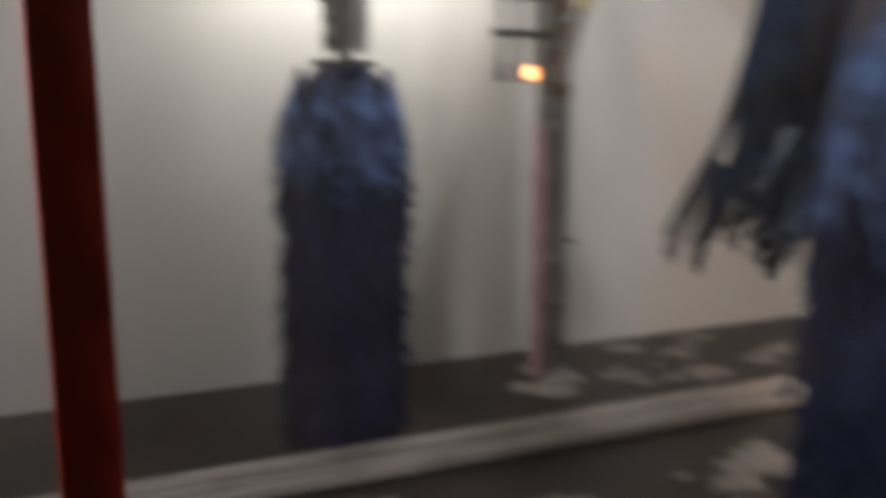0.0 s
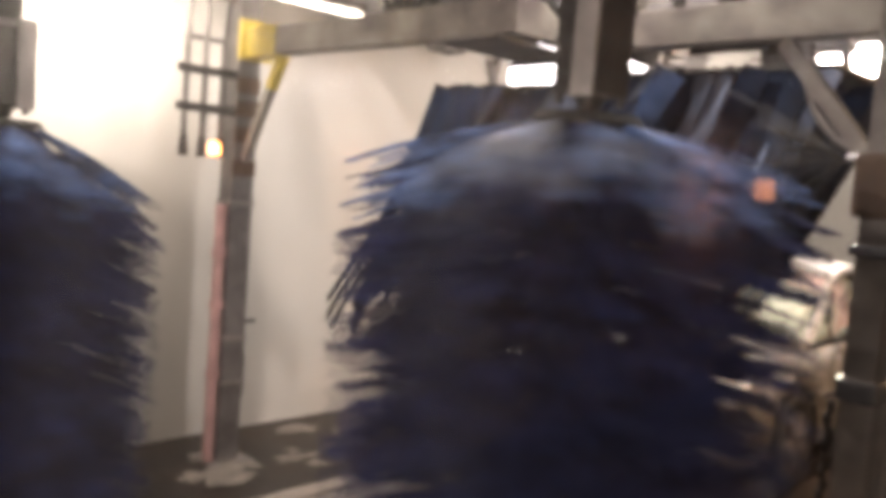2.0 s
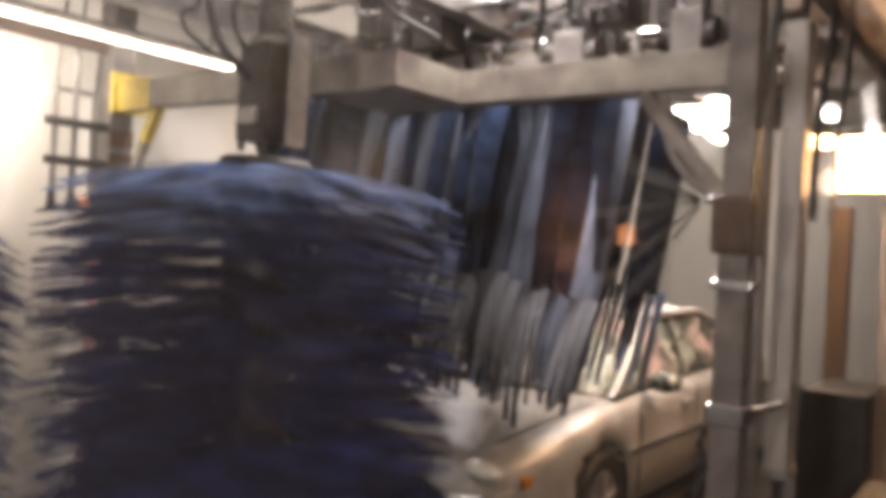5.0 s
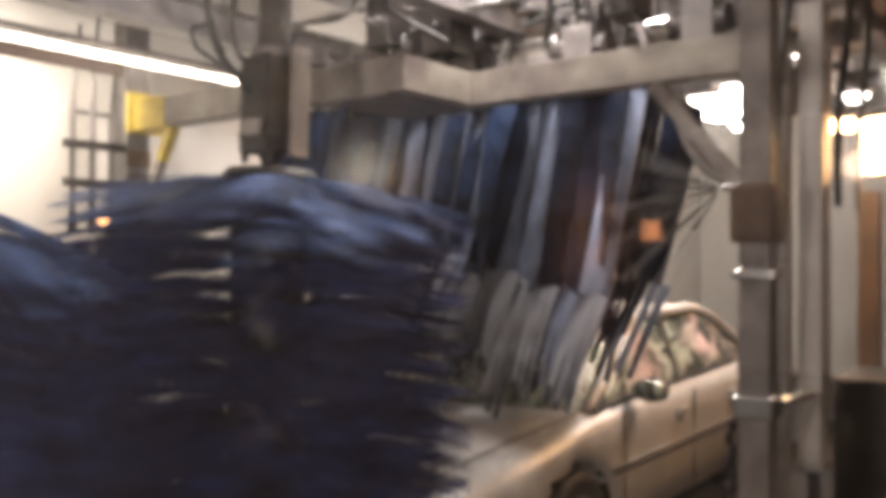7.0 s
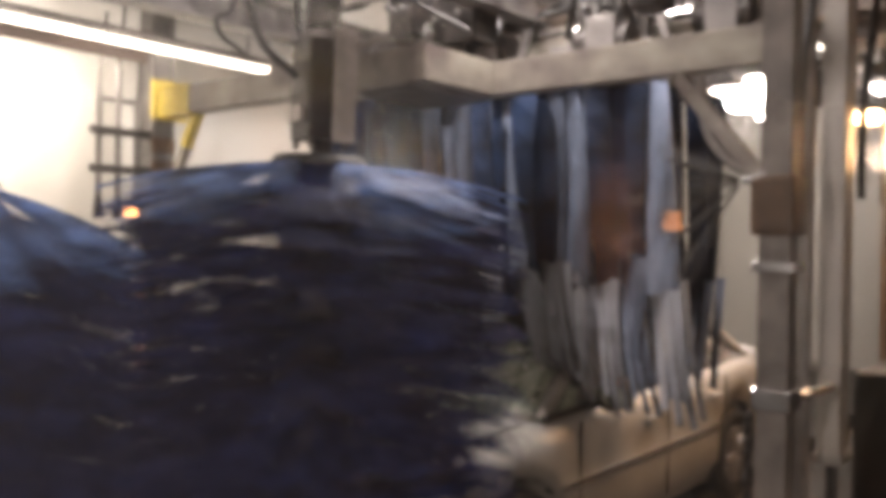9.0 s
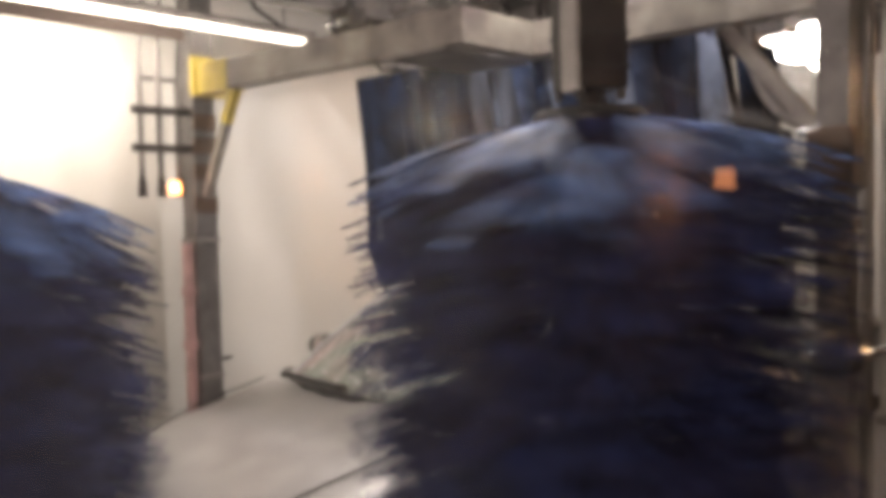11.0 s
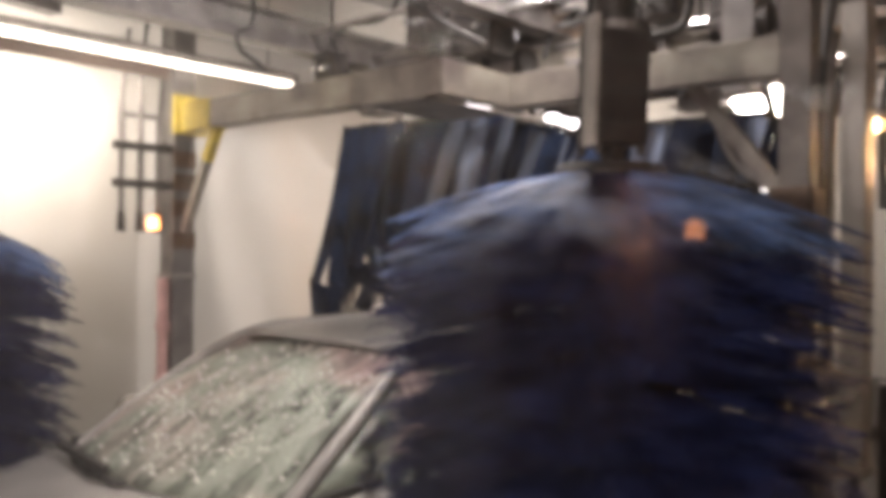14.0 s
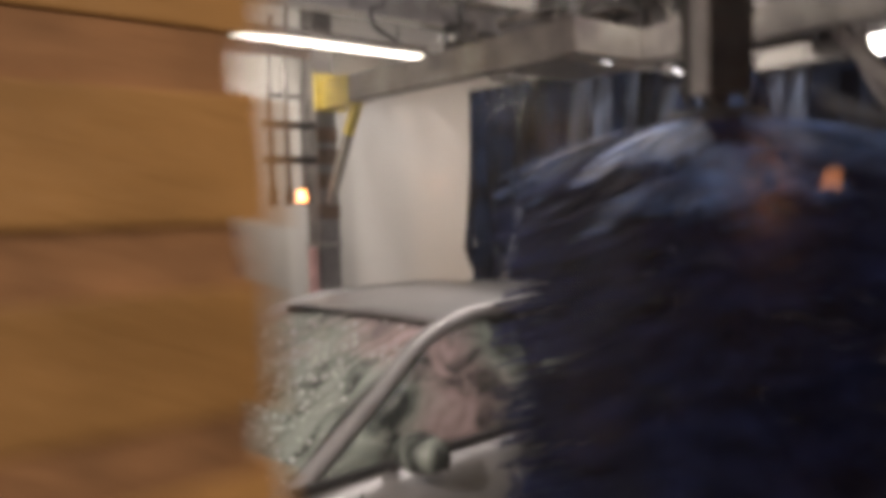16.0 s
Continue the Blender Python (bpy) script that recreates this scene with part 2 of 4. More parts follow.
# foam on the floor, along the far wall and in the wheel lane
def foam_patch(seed, at, size, flat):
    """A low lobed puddle of foam with an uneven rim."""
    rnd = random.Random(seed)
    lobes = [(k, rnd.uniform(0.1, 0.34), rnd.uniform(0, 6.3)) for k in (2, 3, 5, 8)]
    bm = bmesh.new()
    rings = []
    for f, z in ((1.0, 0.0), (0.93, 0.5), (0.7, 0.85), (0.4, 1.0)):
        ring = []
        for k in range(36):
            a = k * math.tau / 36
            r = f * (1 + sum(h * math.sin(n * a + p) for n, h, p in lobes) * f)
            p = Vector((r * math.cos(a), r * math.sin(a), 0))
            ring.append(bm.verts.new((p.x * size, p.y * size * flat, z * (0.012 + 0.014 * max(0, noise.noise(p * 3 + Vector((seed, 0, 0))))))))
        rings.append(ring)
    for p, q in zip(rings, rings[1:]):
        for k in range(36):
            bm.faces.new((p[k], p[(k + 1) % 36], q[(k + 1) % 36], q[k]))
    bm.faces.new(rings[-1])
    o = tagged(part("foam_patch", bm, FOAM, smooth=True), "patch of grey soap foam on the wet floor", "foam", "foam patches")
    o.location, o.rotation_euler = (at[0], at[1], 0.002), (0, 0, rnd.uniform(-0.4, 0.4))


random.seed(4)
for i in range(34):
    foam_patch(i, (random.uniform(2.6, 7.0), random.uniform(4.2, 5.05)), random.uniform(0.04, 0.16), random.uniform(0.4, 0.8))
for i in range(20):
    foam_patch(50 + i, (random.uniform(1.2, 4.4), random.uniform(2.6, 3.45)), random.uniform(0.05, 0.20), random.uniform(0.4, 0.8))

# ---- arches ----
XA, XB, YF, YN, HB, Y1 = 2.91, 3.41, 4.70, 1.11, 2.52, 2.58


def far_post():
    p = thing("arch_post", "grey steel arch post with a pink pipe and stained top", "post", (XA, YF, 0))
    part("column", box(-0.075, 0.075, -0.075, 0.075, 0.01, 3.3, 0.008), GREY, p)
    part("foot_plate", box(-0.15, 0.15, -0.15, 0.15, 0, 0.014, 0.003), GALV, p)
    part("pipe", rod((-0.12, -0.04, 0.02), (-0.12, -0.04, 1.62), 0.034), PINK, p, "pink plastic pipe")
    for z in (0.55, 0.98, 1.3):
        part("pipe_clamp", rod((-0.12, -0.04, z), (-0.12, -0.04, z + 0.05), 0.045), PINK, p)
    for z in (0.5, 0.78, 1.62):
        part("band", box(-0.085, 0.085, -0.085, 0.085, z, z + 0.03, 0.004), GALV, p)
    part("peg", rod((0.07, -0.03, 0.88), (0.16, -0.05, 0.89), 0.012), DARK, p)
    part("clip", box(0.075, 0.10, -0.05, 0.03, 0.4, 0.68, 0.005), DARK, p)
    part("yellow_block", box(-0.09, 0.14, -0.115, -0.076, 2.50, 2.74, 0.008), YELLOW, p, "yellow painted bracket")
    for z in (1.80, 2.0, 2.16, 2.3):
        part("stained_band", box(-0.08, 0.08, -0.082, -0.074, z, z + 0.1, 0.004), WOOD, p)
    return p


far_post()
beam = thing("arch_beam", "pale painted steel arch beam with diagonal braces", "beam", (XA, YF, HB))
part("girder", box(-0.06, 0.06, Y1 - YF, -0.08, 0.0, 0.16, 0.006), PALE, beam)
part("yellow_end", box(-0.065, 0.065, -0.42, -0.118, -0.01, 0.17, 0.008), YELLOW, beam, "yellow painted beam end")
part("brace", bar((0, -0.08, -0.62), (0, -0.42, -0.005), 0.05, 0.05), PALE, beam)
part("yellow_sleeve", bar((0, -0.318, -0.189), (0, -0.424, -0.004), 0.056, 0.056), YELLOW, beam, "yellow painted brace end")
part("cross_girder", box(-0.06, XB - XA + 0.06, Y1 - YF - 0.10, Y1 - YF, 0.0, 0.16, 0.006), PALE, beam)
part("under_plate", box(-0.06, XB - XA + 0.05, Y1 - YF, Y1 - YF + 0.42, -0.012, -0.002), GALV, beam)
part("back_girder", box(XB - XA - 0.055, XB - XA + 0.055, YN - YF + 0.062, Y1 - YF - 0.101, 0.0, 0.16, 0.006), PALE, beam)
part("brace", bar((XB - XA, YN - YF + 0.03, -0.50), (XB - XA, 1.54 - YF, -0.005), 0.07, 0.06), PALE, beam)
part("hanger", bar((XB - XA + 0.55, 3.62 - YF, 0.1), (XB - XA + 0.55, 3.42 - YF, -0.42), 0.05, 0.04), GREY, beam)
arc = [(XB - XA, YN - YF + 0.04 + 0.30 * math.cos(a), -0.02 - 0.42 * math.sin(a)) for a in (0, 0.4, 0.8, 1.2, 1.5)]
hose(arc, 0.025, GALV, "curved_brace", beam)

post = thing("near_post", "grey steel near post with clamped pipes", "post", (XB, YN, 0))
part("column", box(-0.06, 0.06, -0.06, 0.06, 0.01, 3.3, 0.008), mat("stained_galvanised_steel", (0.23, 0.205, 0.19), 0.5, 0.3, scale=7, amount=0.35, bump=0.2), post)
part("foot_plate", box(-0.15, 0.15, -0.15, 0.15, 0, 0.014, 0.003), GALV, post)
part("clamp", box(-0.075, 0.075, -0.075, 0.075, 1.16, 1.24, 0.006), CHROME, post)
part("clamp_arm", rod((0.05, -0.05, 1.20), (0.32, -0.12, 1.22), 0.02), CHROME, post)
part("motor_bracket", box(-0.09, 0.11, -0.08, 0.09, 1.84, 2.08, 0.03), WOOD, post, "brown rusty bracket")
part("collar", box(-0.08, 0.08, -0.08, 0.08, 1.70, 1.74, 0.006), CHROME, post)
for i in range(9):
    bm = bmesh.new()
    bmesh.ops.create_uvsphere(bm, u_segments=8, v_segments=6, radius=0.03)
    bm.transform(Matrix.Translation((-0.05, 0.085 + 0.012 * (i % 2), 1.12 - i * 0.05)) @ Matrix.Diagonal((0.6, 0.6, 1, 1)))
    part("chain_link", bm, DARK, post, smooth=True)

duct = thing("white_duct", "white plastic drop pipe beside the near post", "pipe", (XB + 0.55, 1.04, 0))
part("duct_body", box(-0.08, 0.08, -0.05, 0.05, 0.88, 2.9, 0.012), WHITEP, duct)
part("duct_mouth", box(-0.09, 0.09, -0.06, 0.06, 0.86, 0.90, 0.006), GALV, duct)
part("stand", rod((0, 0, 0), (0, 0, 0.88), 0.025), DARK, duct)
bpost = thing("brown_post", "brown stained post on the near side", "post", (6.0, 1.22, 0))
part("column", box(-0.07, 0.07, -0.06, 0.06, 0, 2.2, 0.006), WOOD, bpost)
bin_ = thing("pump_cabinet", "dark pump cabinet on the floor by the wall", "cabinet", (XB + 1.95, 1.0, 0))
part("body", box(-0.35, 0.35, -0.14, 0.2, 0, 1.12, 0.02), DARK, bin_)
part("door", box(-0.30, 0.30, 0.2, 0.215, 0.1, 1.02, 0.004), WOOD, bin_)
pole = thing("thin_pipe_post", "thin grey standing pipe", "pipe", (XB + 0.85, 1.25, 0))
part("pipe", rod((0, 0, 0), (0, 0, 3.2), 0.03), GALV, pole)

# nozzle rack hung beside the far post
noz = thing("nozzle_rack", "three hanging pipes with spray nozzles on bars", "nozzle rack", (2.66, 4.67, 1.90))
for i, dx in enumerate((-0.14, -0.02, 0.10)):
    z1 = (0.86, 0.98, 0.80)[i]
    part("pipe", rod((dx, 0, 0.12), (dx, 0, z1 - 0.1), 0.018), GREY, noz)
    part("nozzle", rod((dx, 0, 0.0), (dx, 0, 0.12), 0.03, 0.02), DARK, noz)
    hose([(dx, 0, z1 - 0.1), (dx + 0.03, 0.02, z1 + 0.1), (dx + 0.07, 0.05, z1 + 0.35)], 0.010, DARK, "hose", noz)
for z in (0.26, 0.48):
    part("cross_bar", box(-0.21, 0.20, -0.035, -0.018, z, z + 0.05, 0.004), DARK, noz)
part("tie", box(-0.15, 0.11, 0.018, 0.03, 0.68, 0.71, 0.003), GREY, noz)
part("signal_lamp", rod((0.05, -0.03, 0.02), (0.05, -0.03, 0.09), 0.034, 0.028), GLINT, noz, "small glowing orange lamp")

# tube lamp on the far wall
lamp = thing("tube_lamp", "long lit fluorescent tube lamp slung before the far posts", "lamp", (2.3, 4.55, 2.915))
part("tube", rod((-1.45, 0, 0), (1.42, 0, 0), 0.013), TUBE, lamp, "lit white tube")
part("housing", box(-1.5, 1.46, 0.02, 0.07, 0.05, 0.09, 0.01), GREY, lamp)
part("reflector", box(-1.5, 0.42, -0.055, -0.03, -0.115, -0.03, 0.006), TAN, lamp, "tan stained board below the tube")
for x in (-1.45, 1.42):
    part("end_cap", box(x - 0.03, x + 0.03, -0.02, 0.03, -0.035, 0.04, 0.006), GREY, lamp)
for x in (-1.2, 1.2):
    part("hanger_rod", rod((x, 0.03, 0.08), (x, 0.03, CEILING - 2.915), 0.008), GREY, lamp)

# overhead steel
def girder(name, label, a, b, w, h, m):
    a = Vector(a)
    g = thing(name, label, "beam", a)
    d = Vector(b) - a
    part("web", bar((0, 0, 0), d, 0.02, h), m, g)
    side = d.cross(Vector((0, 0, 1))).normalized()
    for s in (-1, 1):
        part("flange", bar(Vector((0, 0, s * h / 2)), d + Vector((0, 0, s * h / 2)), w if abs(d.x) > abs(d.y) else w, 0.015), m, g)
    return g


girder("long_girder", "grey steel girder along the tunnel under the ceiling", (-3.0, 4.35, 3.19), (8.0, 4.35, 3.19), 0.16, 0.20, GREY)
girder("long_girder", "grey steel girder along the tunnel under the ceiling", (2.2, 2.75, 3.15), (9.0, 2.75, 3.15), 0.14, 0.18, GREY)
girder("long_girder", "grey steel girder along the tunnel under the ceiling", (1.0, 1.25, 3.32), (9.0, 1.25, 3.32), 0.16, 0.20, GREY)
for x, z in ((4.2, 2.95), (5.2, 3.05), (6.4, 3.45), (8.0, 3.75)):
    girder("cross_girder", "pale steel cross girder over the tunnel", (x, 1.1, z), (x, 5.0, z), 0.10, 0.14, PALE)
random.seed(9)
for i in range(10):
    x, z = random.uniform(3.3, 6.5), random.uniform(2.75, 3.4)
    p = thing("overhead_pipe", "thin metal pipe across the overhead frame", "pipe", (x, 1.2, z), "overhead pipes")
    part("pipe", rod((0, 0, 0), (random.uniform(-0.3, 0.3), random.uniform(1.5, 3.4), random.uniform(-0.05, 0.05)), random.uniform(0.015, 0.035)), random.choice((GALV, CHROME, DARK)), p)
    part("hanger_rod", rod((0, 0.15, 0), (0, 0.15, CEILING - z), 0.006), DARK, p)
for i in range(9):
    x, y, z = random.uniform(3.0, 4.8), random.uniform(1.5, 4.0), random.uniform(2.72, 2.95)
    mo = thing("hydraulic_motor", "dark greasy hydraulic motor on the frame", "motor", (x, y, z), "hydraulic motors")
    part("housing", rod((0, -0.14, 0), (0, 0.14, 0), 0.085, seg=16), DARK, mo)
    part("gearbox", box(-0.09, 0.09, -0.09, 0.07, -0.12, 0.12, 0.015), GREY, mo)
    part("port", rod((0, 0.05, 0.08), (0, 0.05, 0.2), 0.02), CHROME, mo)
for i in range(12):
    x, y = random.uniform(2.8, 4.6), random.uniform(1.6, 4.3)
    pts = [(x, y, CEILING - 0.005), (x, y, 3.4)]
    for j in range(3):
        pts.append((pts[-1][0] + random.uniform(-0.25, 0.25), pts[-1][1] + random.uniform(-0.3, 0.3), 3.2 - 0.16 * j + random.uniform(-0.08, 0.08)))
    h = hose(pts, 0.014, RUBBER, "hydraulic_hose")
    tagged(h, "black rubber hydraulic hose looping overhead", "hose", "hydraulic hoses")
for z, y in ((3.45, 4.95), (3.52, 4.7)):
    h = hose([(-2.5, y, z), (0.5, y - 0.05, z - 0.08), (2.8, y - 0.3, z - 0.05), (3.6, y - 0.9, z + 0.05)], 0.018, RUBBER, "cable")
    tagged(h, "black cable slung along the wall", "cable", "wall cables")


random.seed(31)
for i in range(16):
    x, y, z = random.uniform(3.45, 5.4), random.uniform(1.4, 4.1), random.uniform(2.72, 3.2)
    v = thing("valve_block", "dark greasy valve block hung in the overhead frame", "valve", (x, y, z), "valve blocks")
    w, d, h = random.uniform(0.05, 0.11), random.uniform(0.06, 0.16), random.uniform(0.06, 0.15)
    part("block", box(-w, w, -d, d, -h, h, 0.012), random.choice((DARK, DARK, GREY)), v)
    part("hanger_rod", rod((0, 0, h), (0, 0, CEILING - z), 0.012), DARK, v)
    for k in range(2):
        part("fitting", rod((-w, (k - 0.5) * d, 0), (-w - 0.06, (k - 0.5) * d, random.uniform(-0.03, 0.03)), 0.018), CHROME, v)
for i in range(9):
    x, y = random.uniform(3.5, 6.2), random.uniform(1.3, 4.6)
    st = thing("frame_strut", "grey steel strut hanging from the ceiling", "strut", (x, y, 2.78 + random.uniform(0, 0.2)), "frame struts")
    part("strut", box(-0.03, 0.03, -0.03, 0.03, 0, CEILING - st.location.z, 0.004), random.choice((GREY, GALV, DARK)), st)
    part("end_plate", box(-0.06, 0.06, -0.06, 0.06, -0.01, 0.0, 0.002), GALV, st)
for i, (x, y) in enumerate(((4.0, 1.2), (4.3, 1.15), (4.7, 1.1), (5.4, 1.15))):
    h = hose([(x, y, CEILING - 0.005), (x + 0.1, y - 0.02, 3.2), (x - 0.06, y, 2.5), (x + 0.02, y + 0.02, 2.05)], 0.022, RUBBER, "drop_hose")
    tagged(h, "black hose dropping from the ceiling", "hose", "drop hoses")
cyl = thing("air_cylinder", "bright steel cylinder across the frame", "cylinder", (4.1, 2.1, 2.98))
part("barrel", rod((0, -0.35, 0), (0, 0.35, 0), 0.03, seg=16), CHROME, cyl)
part("rod", rod((0, 0.35, 0), (0, 0.6, 0), 0.012), CHROME, cyl)
part("mount", box(-0.04, 0.04, -0.40, -0.34, -0.04, CEILING - 2.98, 0.005), DARK, cyl)


def high_lamp(at, r):
    l = thing("high_lamp", "lit round flood lamp hung over the tunnel", "lamp", at, "high lamps")
    part("reflector", rod((0, 0, 0.02), (0, 0, 0.2), r, r * 0.35, 24), GALV, l)
    dome = bmesh.new()
    bmesh.ops.create_uvsphere(dome, u_segments=24, v_segments=14, radius=r * 0.92)
    for v in dome.verts:
        v.co.z = min(v.co.z * 0.8, 0.015)
    part("lens", dome, LAMPW, l, "lit white lens", True)
    part("stem", rod((0, 0, 0.2), (0, 0, CEILING - at[2]), 0.012), DARK, l)


high_lamp((5.75, 2.1, 2.90), 0.25)
high_lamp((10.2, 3.4, 3.4), 0.2)
high_lamp((6.35, 1.85, 3.22), 0.08)
high_lamp((8.15, 1.76, 3.22), 0.11)
ol = thing("orange_lamp", "glowing orange lamp on the near wall", "lamp", (5.2, 0.96, 2.26))
part("bulb", rod((0, 0, 0.0), (0, 0, 0.28), 0.13, 0.14, 20), LAMPO, ol, "glowing orange glass")
part("cap", rod((0, 0, 0.28), (0, 0, 0.34), 0.15, 0.08, 24), DARK, ol)
part("arm", rod((0, 0, 0.34), (0, -0.22, 0.5), 0.02), DARK, ol)
part("bracket", rod((0, -0.22, 0.5), (0.42, -0.20, 0.5), 0.02), DARK, ol)
sh = thing("shaded_lamp", "lit warm lamp under a flat metal shade", "lamp", (6.25, 1.45, 2.66))
part("shade", rod((0, 0, 0.03), (0, 0, 0.12), 0.26, 0.08, 24), GALV, sh)
part("bulb", rod((0, 0, 0.0), (0, 0, 0.028), 0.18, 0.22, 20), LAMPO, sh, "warm lit lens")
part("stem", rod((0, 0, 0.12), (0, 0, CEILING - 2.66), 0.012), DARK, sh)
fl = thing("wall_lamp", "lit bulkhead lamp on the near wall", "lamp", (-0.35, NEAR, 1.95))
part("housing", box(-0.12, 0.12, 0.0, 0.10, 0, 0.2, 0.02), DARK, fl)
part("lens", box(-0.09, 0.09, 0.10, 0.16, 0.03, 0.17, 0.02), LAMPW, fl)
ct = thing("ceiling_tube_lamp", "lit ceiling tube lamp across the tunnel", "lamp", (3.2, 2.4, 3.74))
part("housing", box(-0.08, 0.08, -0.68, 0.68, 0.03, CEILING - 3.74, 0.01), PALE, ct)
part("tube", rod((0, -0.65, 0.0), (0, 0.65, 0.0), 0.02), TUBE, ct, "lit white tube")
ROOMGLOW = glow("lit_room_diffuser", (1.0, 0.85, 0.66), 4)
rl = thing("room_lamp", "square lit ceiling lamp of the viewing room", "lamp", (-0.9, -1.3, 3.2))
part("housing", box(-0.32, 0.32, -0.32, 0.32, 0.0, CEILING - 3.2, 0.01), PALE, rl)
part("diffuser", box(-0.29, 0.29, -0.29, 0.29, -0.02, -0.002, 0.005), ROOMGLOW, rl)
sc = thing("wall_sconce", "small glowing orange lamp on the room wall", "lamp", (7.45, -2.4, 2.02))
part("back_plate", box(-0.08, 0.08, 0.0, 0.02, -0.12, 0.16, 0.006), DARK, sc)
part("arm", rod((0, 0.02, 0.0), (0, 0.5, 0.0), 0.012), DARK, sc)
part("shade", rod((0, 0.60, -0.10), (0, 0.60, 0.08), 0.09, 0.075, 20), glow("lit_orange_shade", (1.0, 0.36, 0.12), 1.7), sc, "glowing orange shade")

# viewing room side: brick pier and red window frame
pier = thing("brick_pier", "pier of tan glazed bricks with dark joints beside the window", "pier", (0, 0, 0))
part("mortar", box(-1.6, 0.042, 0.4665, 0.64, 0, 2.9), MORTAR, pier)
for r in range(23):
    z = r * 0.125 + 0.02
    for c in range(4):
        x1 = 0.058 - c * 0.42 + (0.004 * math.sin(r * 2.3) if c == 0 else 0)
        x0 = x1 - 0.41 - (0.15 if c == 3 and r % 2 else 0)
        part("brick", box(x0, x1, 0.463 + 0.0015 * math.sin(r * 1.7 + c), 0.53, z + 0.007, z + 0.091, 0.003), BRICK, pier)
frame1 = thing("window_jamb", "dark red painted window frame post", "window frame", (0.122, NEAR, 0))
part("post", box(0, 0.057, -0.04, 0.02, 0.55, 3.0, 0.006), RED, frame1)
part("stop", box(0.012, 0.045, 0.02, 0.028, 0.55, 3.0, 0.003), RED, frame1)

pane_mat = bpy.data.materials.new("filmed_window_glass")
pane_mat.use_nodes = True
nn, ll = pane_mat.node_tree.nodes, pane_mat.node_tree.links
clear, dust, blur = nn.new("ShaderNodeBsdfTransparent"), nn.new("ShaderNodeBsdfTranslucent"), nn.new("ShaderNodeBsdfRefraction")
dust.inputs[0].default_value = (0.85, 0.83, 0.80, 1)
blur.inputs["Roughness"].default_value, blur.inputs["IOR"].default_value = 0.20, 1.33
streak, amt = nn.new("ShaderNodeTexNoise"), nn.new("ShaderNodeMapRange")
streak.inputs["Scale"].default_value, streak.inputs["Detail"].default_value = 2.5, 5
amt.inputs["To Min"].default_value, amt.inputs["To Max"].default_value = 0.001, 0.007
soiled, both = nn.new("ShaderNodeMixShader"), nn.new("ShaderNodeMixShader")
both.inputs[0].default_value = 0.02
ll.new(streak.outputs["Fac"], amt.inputs["Value"]), ll.new(amt.outputs[0], soiled.inputs[0])
ll.new(clear.outputs[0], soiled.inputs[1]), ll.new(dust.outputs[0], soiled.inputs[2])
ll.new(soiled.outputs[0], both.inputs[1]), ll.new(blur.outputs[0], both.inputs[2])
shine, sheet = nn.new("ShaderNodeBsdfGlossy"), nn.new("ShaderNodeMixShader")
shine.inputs["Roughness"].default_value = 0.03
edge, power, amount = nn.new("ShaderNodeLayerWeight"), nn.new("ShaderNodeMath"), nn.new("ShaderNodeMapRange")
edge.inputs["Blend"].default_value = 0.5
power.operation, power.inputs[1].default_value = "POWER", 5
amount.inputs["To Min"].default_value, amount.inputs["To Max"].default_value = 0.022, 0.95
ll.new(edge.outputs["Facing"], power.inputs[0]), ll.new(power.outputs[0], amount.inputs["Value"])
ll.new(amount.outputs[0], sheet.inputs[0])
ll.new(both.outputs[0], sheet.inputs[1]), ll.new(shine.outputs[0], sheet.inputs[2])
ll.new(sheet.outputs[0], nn["Material Output"].inputs["Surface"])
pane = thing("viewing_window", "large viewing window pane filmed with dried spray", "window", (0.18, NEAR - 0.02, 0.55), kind="structure")
gl = part("pane", box(0.002, 5.4, 0, 0.006, 0, 2.45), pane_mat, pane)
gl2 = part("pane", box(-0.235, -0.062, 0, 0.006, 0, 2.45), pane_mat, pane)
gl2.visible_shadow = False
gl.visible_shadow = False

# ---- the car: nose towards -x, origin on the floor between the front wheels ----


def ramp(table, s):
    for (a, *p), (b, *q) in zip(table, table[1:]):
        if s <= b:
            f = max(0.0, min(1.0, (s - a) / (b - a)))
            f = f * f * (3 - 2 * f) * 0.4 + f * 0.6
            return [u + (v - u) * f for u, v in zip(p, q)]
    return list(table[-1][1:])


# s, half width, belt height, crown of the top above the belt
BODY = [(-0.98, 0.50, 0.56, 0.02), (-0.92, 0.66, 0.64, 0.03), (-0.75, 0.78, 0.71, 0.05), (-0.3, 0.85, 0.80, 0.075), (0.25, 0.87, 0.885, 0.04),
        (0.8, 0.875, 0.92, 0.02), (2.4, 0.875, 0.95, 0.02), (3.1, 0.86, 0.98, 0.04), (3.75, 0.80, 0.97, 0.04), (3.93, 0.70, 0.88, 0.02)]


def car_height(s):
    if s < -0.98 or s > 3.95:
        return 0.0
    return ramp([(-0.98, 0.58), (-0.6, 0.80), (0.3, 0.95), (1.1, 1.38), (1.8, 1.45), (2.5, 1.40), (3.3, 1.02), (3.95, 0.9)], s)[0]


